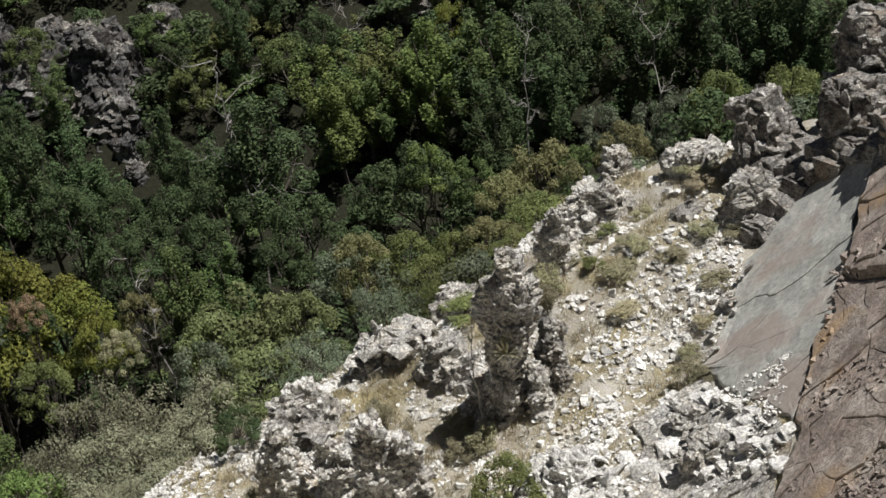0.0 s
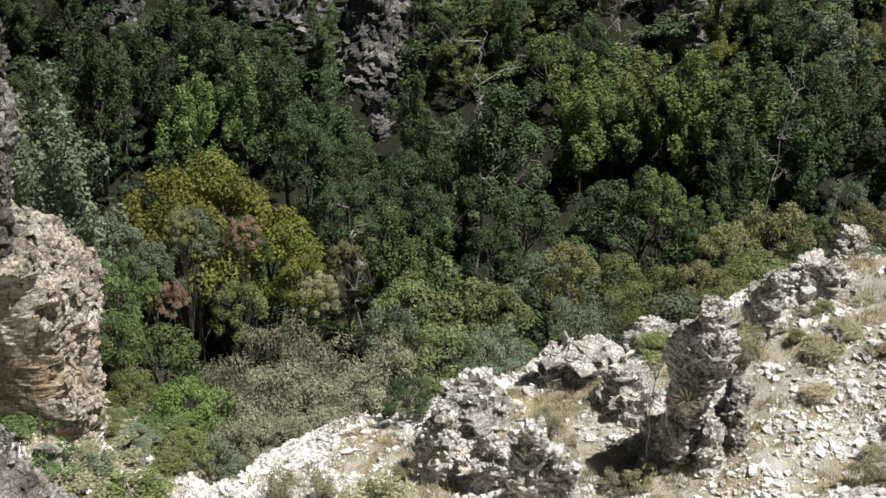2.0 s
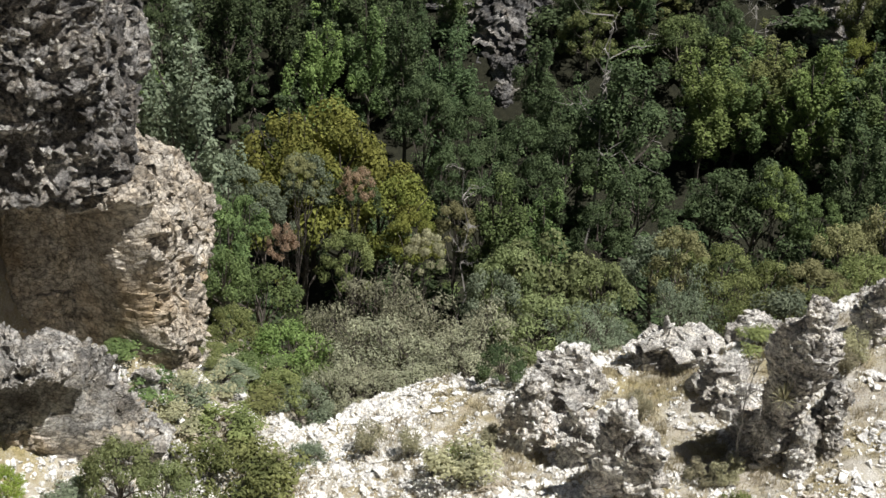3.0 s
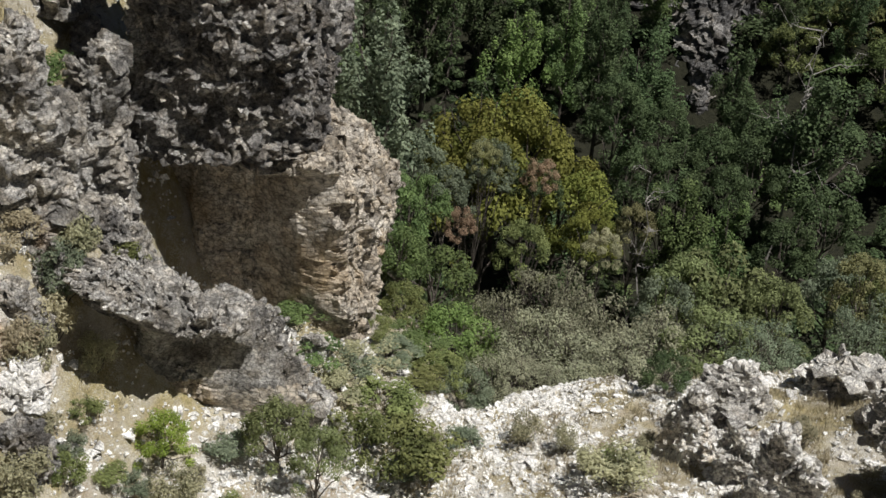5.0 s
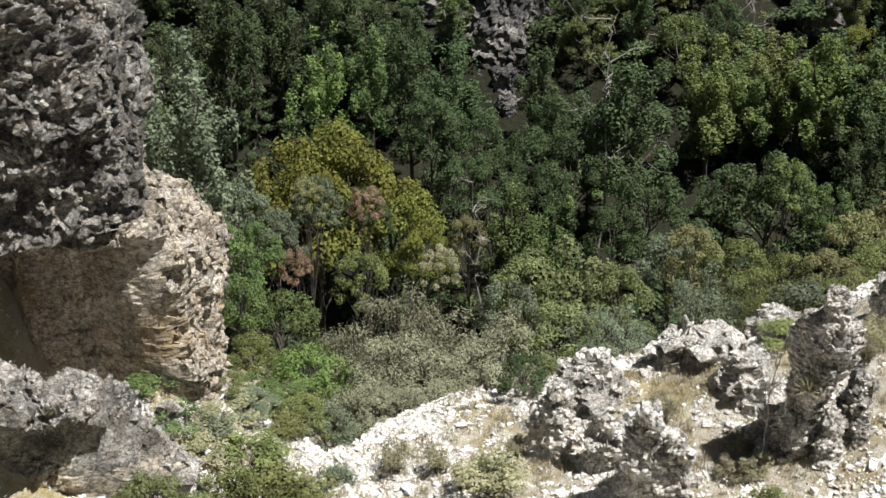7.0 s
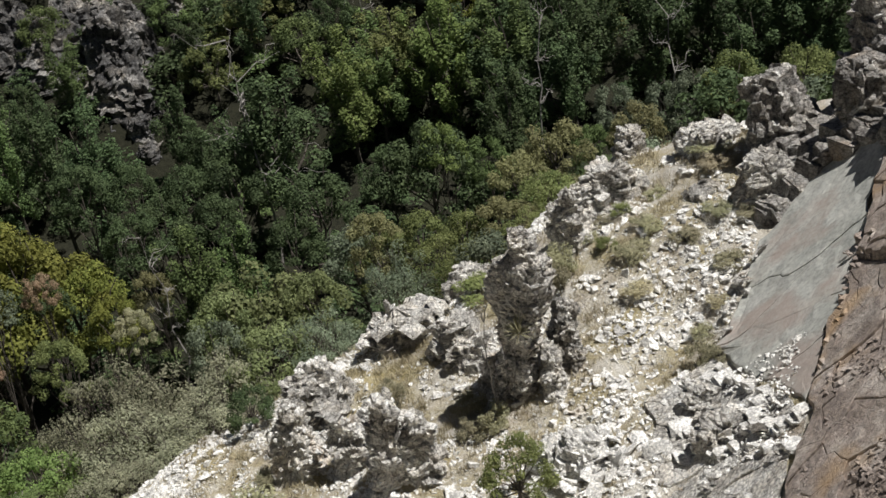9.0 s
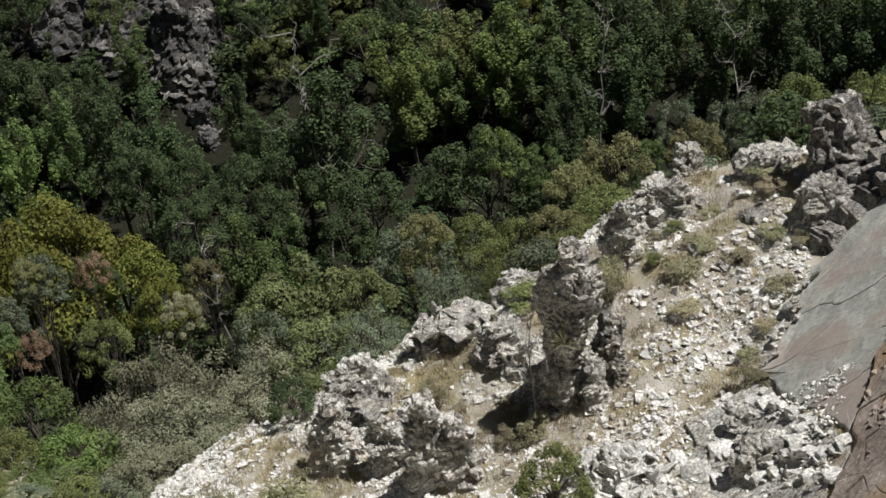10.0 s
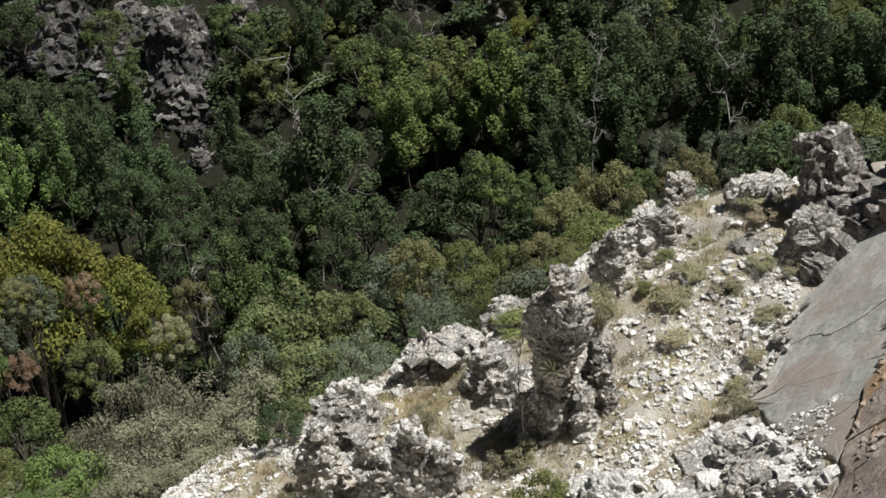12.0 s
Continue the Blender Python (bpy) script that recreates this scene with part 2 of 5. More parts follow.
M_TAN = rock_material("tan_limestone", (0.27, 0.235, 0.19), (0.41, 0.37, 0.315), (0.55, 0.51, 0.45), (0.42, 0.31, 0.18), 0.56, 0.8, 0.7)
M_SLAB = rock_material("grey_slab", (0.285, 0.295, 0.275), (0.36, 0.365, 0.34), (0.43, 0.43, 0.405), (0.37, 0.30, 0.265), 0.5, 0.8, 0.14, 0.10, 0.4, 0.12)
M_RED = rock_material("brown_slab", (0.21, 0.178, 0.16), (0.32, 0.27, 0.24), (0.46, 0.415, 0.375), (0.40, 0.27, 0.15), 0.57, 1.0, 0.6, 0.3, 0.55, 0.3)
M_CRAG = rock_material("fractured_limestone", (0.155, 0.147, 0.14), (0.32, 0.305, 0.288), (0.52, 0.50, 0.475), (0.38, 0.28, 0.19), 0.6, 1.0, 1.1, 0.5, 0.85, 0.9)
# Dark and mid tones lowered to stand in for shade on the far slope.
M_FARROCK = rock_material("far_rock", (0.055, 0.055, 0.058), (0.13, 0.127, 0.125), (0.38, 0.365, 0.345), (0.27, 0.18, 0.13), 0.66, 0.6)
M_STONE = rock_material("broken_stone", (0.48, 0.47, 0.45), (0.69, 0.68, 0.66), (0.86, 0.855, 0.84), (0.56, 0.46, 0.34), 0.66, 1.6, 0.6, 0.15, 0.85, 0.35)
M_BARK = bark_material("bark", (0.05, 0.042, 0.035), (0.16, 0.14, 0.12))
M_DEAD = bark_material("bleached_wood", (0.20, 0.185, 0.17), (0.42, 0.40, 0.375))
M_LEAF = {
    "green": leaf_material("leaf_green", (0.038, 0.062, 0.022), (0.152, 0.202, 0.076)),
    "dark": leaf_material("leaf_dark", (0.026, 0.043, 0.020), (0.100, 0.139, 0.062)),
    "grey": leaf_material("leaf_grey", (0.078, 0.104, 0.068), (0.200, 0.232, 0.155)),
    "olive": leaf_material("leaf_olive", (0.062, 0.080, 0.027), (0.200, 0.220, 0.085)),
    "yellow": leaf_material("leaf_yellow", (0.072, 0.090, 0.020), (0.205, 0.210, 0.052)),
    "bright": leaf_material("leaf_bright", (0.080, 0.125, 0.035), (0.200, 0.260, 0.088)),
    "tan": leaf_material("leaf_tan", (0.115, 0.118, 0.055), (0.255, 0.248, 0.122)),
    "brush": leaf_material("leaf_brush", (0.152, 0.160, 0.104), (0.315, 0.320, 0.218)),
    "rust": leaf_material("leaf_rust", (0.20, 0.15, 0.09), (0.40, 0.30, 0.195)),
    "straw": leaf_material("dry_grass", (0.230, 0.200, 0.125), (0.430, 0.390, 0.270)),
    "lime": leaf_material("leaf_lime", (0.120, 0.190, 0.030), (0.280, 0.380, 0.080)),
    "sage": leaf_material("leaf_sage", (0.166, 0.167, 0.101), (0.347, 0.326, 0.215)),
    "juniper": leaf_material("leaf_juniper", (0.098, 0.124, 0.054), (0.222, 0.260, 0.116)),
}

# ---- building helpers ----
def mesh_from(name, verts, faces, material, smooth=False):
    me = bpy.data.meshes.new(name)
    me.from_pydata(np.asarray(verts).tolist(), [], [tuple(f) for f in np.asarray(faces).tolist()]
                   if isinstance(faces, np.ndarray) else faces)
    me.materials.append(material)
    if smooth:
        me.polygons.foreach_set("use_smooth", np.ones(len(me.polygons), dtype=bool))
    me.update()
    return me


def child(name, me, parent, label=""):
    ob = new(name, me)
    ob.parent = parent
    return tagged(ob, label) if label else ob


def grid_faces(nu, nv, wrap=True):
    i, j = np.meshgrid(np.arange(nu if wrap else nu - 1), np.arange(nv - 1), indexing="ij")
    i2 = (i + 1) % nu
    return np.stack([i * nv + j, i2 * nv + j, i2 * nv + j + 1, i * nv + j + 1], -1).reshape(-1, 4)


def break_rock(p, out, seed, block, amp, strata=0.0, dip=(0.25, -0.1), flat=2.4):
    """Pushes surface points in and out in angular blocks, ledges and grain."""
    x, y, z = p[:, 0], p[:, 1], p[:, 2] + dip[0] * p[:, 0] + dip[1] * p[:, 1]
    wob = 0.22 * block
    wx = x + wob * value3(x / block, y / block, z / block, seed + 50)
    wy = y + wob * value3(x / block, y / block, z / block, seed + 51)
    k = 1.0 / block
    turn = seed * 0.7
    wx, wy = wx * math.cos(turn) - wy * math.sin(turn), wx * math.sin(turn) + wy * math.cos(turn)
    a1, a2, v1 = cells3(wx * k, wy * k, z * k * flat, seed, True)
    b1, b2, v2 = cells3(wx * k * 2.7, wy * k * 2.7, z * k * 2.1 * flat, seed + 7, True)
    push = amp * ((v1 - 0.5) * 1.6 - 0.5 * (1 - ramp(a2 - a1, 0.0, 0.07)))
    push = push + amp * 0.42 * ((v2 - 0.5) * 1.6 - 0.5 * (1 - ramp(b2 - b1, 0.0, 0.08)))
    c1, c2, v3 = cells3(wx * k * 6, wy * k * 6, z * k * 6, seed + 8, True)
    push = push + amp * 0.1 * (v3 - 0.5) + amp * 0.1 * fbm3(x * k * 1.3, y * k * 1.3, z * k * 1.3, seed + 9, 2)
    if strata:
        band = value3(z / strata, x * 0.05, y * 0.05, seed + 13)
        push = push + amp * 0.8 * np.sign(band) * np.abs(band) ** 0.5
    return p + out * push[:, None]


def hull_shape(rng, points, size):
    """An angular chunk of stone: the hull of a few points in a box, as corners and triangles."""
    bm = bmesh.new()
    for _ in range(points):
        q = np.array([rng.uniform(-1, 1) for _ in range(3)])
        q = q / max(abs(q)) * rng.uniform(0.75, 1.0)
        bm.verts.new(q * np.array(size) / 2)
    bmesh.ops.convex_hull(bm, input=bm.verts)
    bmesh.ops.delete(bm, geom=[v for v in bm.verts if not v.link_faces], context="VERTS")
    bmesh.ops.triangulate(bm, faces=bm.faces)
    bm.verts.index_update()
    out = np.array([v.co[:] for v in bm.verts]), np.array([[v.index for v in f.verts] for f in bm.faces])
    bm.free()
    return out


HULL_RNG = random.Random(31)
HULLS = [hull_shape(HULL_RNG, HULL_RNG.choice((8, 9, 11)), (1.0, HULL_RNG.uniform(0.5, 0.95), HULL_RNG.uniform(0.2, 0.48))) for _ in range(36)]


FRAGMENTS = [hull_shape(HULL_RNG, HULL_RNG.choice((9, 11, 13)), (1.0, HULL_RNG.uniform(0.6, 0.95), HULL_RNG.uniform(0.42, 0.85))) for _ in range(36)]


def big_block(rng, seed):
    """A joint-bounded block: an uneven box with its corners and edges broken off."""
    bm = bmesh.new()
    bmesh.ops.create_cube(bm, size=1.0)
    size = Vector((1.0, rng.uniform(0.6, 0.95), rng.uniform(0.55, 1.0)))
    for v in bm.verts:
        v.co = Vector([c * k + rng.uniform(-0.09, 0.09) for c, k in zip(v.co, size)])
    for cut in range(rng.choice((4, 6, 8))):
        way = Vector((rng.choice((-1, 1)), rng.choice((-1, 1, 0)), rng.choice((-1, 1, 1, 0)))) + Vector([rng.uniform(-0.35, 0.35) for _ in range(3)])
        way.normalize()
        reach = max(v.co.dot(way) for v in bm.verts)
        cutting = bmesh.ops.bisect_plane(bm, geom=bm.verts[:] + bm.edges[:] + bm.faces[:], plane_co=way * (reach - rng.uniform(0.05, 0.16)),
                                         plane_no=way, clear_outer=True)
        bmesh.ops.edgeloop_fill(bm, edges=[e for e in cutting["geom_cut"] if isinstance(e, bmesh.types.BMEdge)])
    bmesh.ops.triangulate(bm, faces=bm.faces)
    bmesh.ops.subdivide_edges(bm, edges=[e for e in bm.edges if e.calc_length() > 0.3], cuts=1)
    bmesh.ops.triangulate(bm, faces=bm.faces)
    bm.normal_update()
    for v in bm.verts:
        q = v.co * 3.0 + Vector((seed, 0, 0))
        v.co += v.normal * (0.03 * noise.noise(q) + 0.02 * noise.noise(q * 2.7))
    bm.verts.index_update()
    out = np.array([v.co[:] for v in bm.verts]), np.array([[v.index for v in f.verts] for f in bm.faces])
    bm.free()
    return out


BIG_BLOCKS = [big_block(HULL_RNG, 7.3 * k) for k in range(16)]


def turned(rx, ry, rz):
    return np.array(Euler((rx, ry, rz)).to_matrix())


def joined_chunks(rng, spots, sizes, tilt, dip, shapes=HULLS):
    """Many chunks, turned near one bedding direction, as one array of corners and triangles."""
    verts, faces, start = [], [], 0
    for q, s in zip(spots, sizes):
        v, f = shapes[rng.integers(len(shapes))]
        m = turned(dip[0] + rng.normal() * tilt, dip[1] + rng.normal() * tilt, rng.random() * 6.28)
        verts.append(v @ m.T * s + q)
        faces.append(f + start)
        start += len(v)
    return np.concatenate(verts), np.concatenate(faces)


def rock_core(x, y, base, tall, wide, deep, profile, seed, turn, lean, block, amp, step, square, strata, shape, warp, flat, slope=0.0):
    """One mass of rock: rings of points on a profile of (height, width) pairs, warped and broken into blocks."""
    nu = int(max(20, min(300, math.pi * (wide + deep) / 2 / step)))
    nv = int(max(12, min(220, (tall + 0.35 * (wide + deep)) / step)))
    hs, ws = zip(*profile)
    s = np.linspace(0, 1, nv)
    hh = np.interp(s, [0, 0.8, 1], [0, 0.93, 1])
    th = np.linspace(0, 2 * math.pi, nu, endpoint=False)
    T_, H_ = np.meshgrid(th, hh, indexing="ij")
    S_ = np.meshgrid(th, s, indexing="ij")[1]
    cap = np.sqrt(np.clip(1 - ((S_ - 0.8) / 0.2) ** 2, 0, 1)) * 0.97 + 0.03 * (S_ < 0.999)
    rad = np.interp(H_, hs, ws) * np.where(S_ > 0.8, cap, 1.0)
    plan = (np.abs(np.cos(T_)) ** square + np.abs(np.sin(T_)) ** square) ** (-1 / square)
    plan = plan * (1 + 0.16 * value3(np.cos(T_) * 1.6 + 3, np.sin(T_) * 1.6, H_ * 2.2, seed + 3))
    clear = np.ones(T_.size, bool)
    if shape:
        rad = rad * shape(T_, H_)
        clear = shape(T_, H_).reshape(-1) > 0.93
    lx, ly = np.cos(T_) * plan * rad * wide / 2, np.sin(T_) * plan * rad * deep / 2
    c, sn = math.cos(radians(turn)), math.sin(radians(turn))
    p = np.stack([lx * c - ly * sn + lean[0] * H_, lx * sn + ly * c + lean[1] * H_, H_ * tall * (1 - slope * np.clip(lx / wide * 2, -1, 1))], -1).reshape(-1, 3)
    amount, size = warp * min(wide, tall), 1.1 / min(wide, tall)
    wp = (p + np.array([x, y, base])) * size
    p = p + amount * np.stack([value3(wp[:, 0], wp[:, 1], wp[:, 2] * 1.4, seed + 60 + q) for q in range(3)], -1)
    p = p + amount * 0.5 * np.stack([value3(*(wp * 2.6).T, seed + 70 + q) for q in range(3)], -1)
    out = p - np.array([0, 0, tall * 0.35])
    out[:, :2] -= np.outer(p[:, 2] / tall, lean)
    out = out / np.array([wide / 2, deep / 2, tall * 0.9])
    out = out / (np.linalg.norm(out, axis=1, keepdims=True) + 1e-6)
    q0 = p
    p = break_rock(p + np.array([x, y, base]), out, seed, block, amp, strata, flat=flat) - np.array([x, y, base])
    if shape:
        p = q0 + (p - q0) * (0.35 + 0.65 * clear)[:, None]
    return p, out, grid_faces(nu, nv), clear & (p[:, 2] > 0.1 * tall)


CHUNKS = {}


def block_mesh(k, material):
    """The shared mesh of one large block shape in one stone."""
    if ("big", k, material.name) not in CHUNKS:
        CHUNKS["big", k, material.name] = mesh_from("rock_block", *BIG_BLOCKS[k], material)
    return CHUNKS["big", k, material.name]


def chunk_mesh(k, material):
    """The shared mesh of one chunk shape in one stone."""
    if (k, material.name) not in CHUNKS:
        CHUNKS[k, material.name] = mesh_from("rock_block", *HULLS[k], material)
    return CHUNKS[k, material.name]


def fragment_mesh(k, material):
    """The shared mesh of one fat fragment in one stone."""
    if ("fragment", k, material.name) not in CHUNKS:
        CHUNKS["fragment", k, material.name] = mesh_from("rock_block", *FRAGMENTS[k], material)
    return CHUNKS["fragment", k, material.name]


def rock(name, label, x, y, base, tall, wide, deep, material, profile, seed, turn=0.0, lean=(0.0, 0.0), block=0.8,
         amp=0.22, step=0.11, square=2.6, strata=0.0, shape=None, category="rock", group="", second=None, split=0.4,
         warp=0.1, chunks=1.0, dip=(0.25, -0.2), parent=None, loose=60, lumps=1, big=0, rubble=None, flat=1.5, tilt=0.3, slope=0.0, bulk=1.0):
    """A rock mass of one or more lumps, with the broken blocks that stand proud of it as parts."""
    rng = np.random.default_rng(seed)
    masses = []
    for k in range(lumps):
        share = 1.0 if lumps == 1 else (0.68 if k == 0 else rng.uniform(0.34, 0.58))
        dx, dy = (0.0, 0.0) if lumps == 1 else (rng.uniform(-0.36, 0.36) * wide * (k > 0), rng.uniform(-0.3, 0.3) * deep * (k > 0))
        tall_k = tall * (1.0 if k == 0 else rng.uniform(0.4, 0.9))
        slant = lean if lumps == 1 else (lean[0] + rng.uniform(-0.3, 0.3) * tall_k * 0.5, lean[1] + rng.uniform(-0.2, 0.3) * tall_k * 0.5)
        p, out, faces, clear = rock_core(x + dx, y + dy, base, tall_k, wide * share, deep * share, profile, seed + 5 * k,
                                         turn + (0 if lumps == 1 else rng.uniform(-40, 40)), slant, block, amp * 0.75, step, square, strata, shape, warp, flat, slope)
        masses.append((p + np.array([dx, dy, 0]), out, faces, clear))
    counts = np.cumsum([0] + [len(m[0]) for m in masses])
    p, out = np.concatenate([m[0] for m in masses]), np.concatenate([m[1] for m in masses])
    faces = np.concatenate([m[2] + c for m, c in zip(masses, counts)])
    clear = np.concatenate([m[3] for m in masses])
    me = mesh_from(name, masses[0][0], masses[0][2], material)
    if second:
        me.materials.append(second)
        mid = p[faces].mean(1)
        edge = split * tall + 0.5 * value3(mid[:, 0] * 0.8, mid[:, 1] * 0.8, mid[:, 2] * 0.8, seed + 90)
        me.polygons.foreach_set("material_index", (mid[:, 2] < edge).astype(np.int32))
    ob = new(name, me)
    ob.location = (x, y, base)
    if parent:
        ob.parent = parent
        tagged(ob, label)
    else:
        tagged(ob, label, category, group)
    for q, _, f, _ in masses[1:]:
        child("rock_mass", mesh_from("rock_mass", q, f, material), ob)
    rubble = rubble or material
    pick = rng.choice(np.flatnonzero(clear), big) if big else []
    for k, at in enumerate(pick):
        size = min(wide, tall, deep, 2.2) * rng.uniform(0.18, 0.4) * bulk
        part = child("rock_block", block_mesh(int(rng.integers(len(BIG_BLOCKS))), material), ob)
        part.matrix_local = (Matrix.Translation(p[at] - out[at] * size * 0.32) @ Euler((dip[0] + rng.normal() * 0.18,
                             dip[1] + rng.normal() * 0.18, rng.random() * 6.28)).to_matrix().to_4x4() @ Matrix.Scale(size, 4))
    area = math.pi * (wide + deep) / 2 * tall * 0.9 + wide * deep * 0.6
    count = int(min(2400, chunks * area / (0.16 * block * block)))
    pick = rng.choice(np.flatnonzero(clear), count)
    sizes = np.sort(block * 0.24 / (1 - 0.94 * rng.random(count)) ** 0.45)[::-1]
    spots = p[pick] - out[pick] * (sizes * 0.08)[:, None]
    few = min(loose, count // 2)
    for k in range(few):
        part = child("rock_block", fragment_mesh(int(rng.integers(len(FRAGMENTS))), rubble), ob)
        part.matrix_local = (Matrix.Translation(spots[k]) @ Euler((dip[0] + rng.normal() * tilt, dip[1] + rng.normal() * tilt,
                             rng.random() * 6.28)).to_matrix().to_4x4() @ Matrix.Scale(sizes[k], 4))
    if count > few + 5:
        v, f = joined_chunks(rng, spots[few:], sizes[few:], tilt * 1.4, dip, FRAGMENTS)
        tagged(child("rubble", mesh_from("rubble", v, f, rubble), ob), kind="stuff")
    return ob


def tubes(lines):
    """Tapered four-sided tubes along polylines of (points, start radius, end radius)."""
    verts, faces, n = [], [], 4
    for pts, r0, r1 in lines:
        pts = np.asarray(pts, float)
        m, start = len(pts), len(verts)
        for k in range(m):
            way = pts[min(k + 1, m - 1)] - pts[max(k - 1, 0)]
            way = way / (np.linalg.norm(way) + 1e-9)
            a = np.cross(way, (0.31, 0.87, 0.2))
            a = a / (np.linalg.norm(a) + 1e-9)
            b = np.cross(way, a)
            r = r0 + (r1 - r0) * k / (m - 1)
            for q in range(n):
                t = 2 * math.pi * q / n
                verts.append(pts[k] + r * (math.cos(t) * a + math.sin(t) * b))
        for k in range(m - 1):
            for q in range(n):
                q2 = (q + 1) % n
                faces.append((start + k * n + q, start + k * n + q2, start + (k + 1) * n + q2, start + (k + 1) * n + q))
        faces.append(tuple(start + (m - 1) * n + q for q in range(n)))
    return verts, faces


def leaf_quads(rng, centres, radii, count, size, up=0.5, squash=0.75, shell=0.55, aspect=1.0, corners=4, ruffle=0.4):
    """Many small leaf sprays, gathered in uneven clumps round the given centres."""
    centres, radii = np.asarray(centres), np.asarray(radii)
    pick = rng.choice(len(centres), count, p=radii ** 2 / (radii ** 2).sum())
    d = rng.normal(size=(count, 3))
    d /= np.linalg.norm(d, axis=1, keepdims=True)
    far = shell + (1 - shell) * rng.random(count) ** 0.5
    far = far * (0.86 + 0.3 * rng.random(count))
    pos = centres[pick] + d * (radii[pick] * far)[:, None] * np.array([1, 1, squash])
    nrm = d + rng.normal(size=(count, 3)) * ruffle + np.array([0, 0, up])
    nrm /= np.linalg.norm(nrm, axis=1, keepdims=True)
    a = np.cross(nrm, rng.normal(size=(count, 3)))
    a /= np.linalg.norm(a, axis=1, keepdims=True)
    b = np.cross(nrm, a)
    s = size * (0.55 + 0.9 * rng.random(count))[:, None]
    fold = nrm * s * 0.25
    even = np.array([1, 1, 1 / aspect])
    a, b, fold = a * s * even, b * s * 0.5 * even, fold * even
    if corners == 3:
        b = b * 1.5
    quad = np.stack([pos - a, pos - b - fold, pos + a, pos + b - fold], 1).reshape(-1, 3)
    if corners == 3:
        quad = quad.reshape(-1, 4, 3)[:, [0, 1, 3]].reshape(-1, 3)
    return quad, np.arange(count * corners).reshape(-1, corners)


def wander(rng, start, end, bend, steps=6):
    t = np.linspace(0, 1, steps)[:, None]
    p = np.asarray(start) * (1 - t) + np.asarray(end) * t
    p[1:-1] += rng.normal(size=(steps - 2, 3)) * bend
    return p


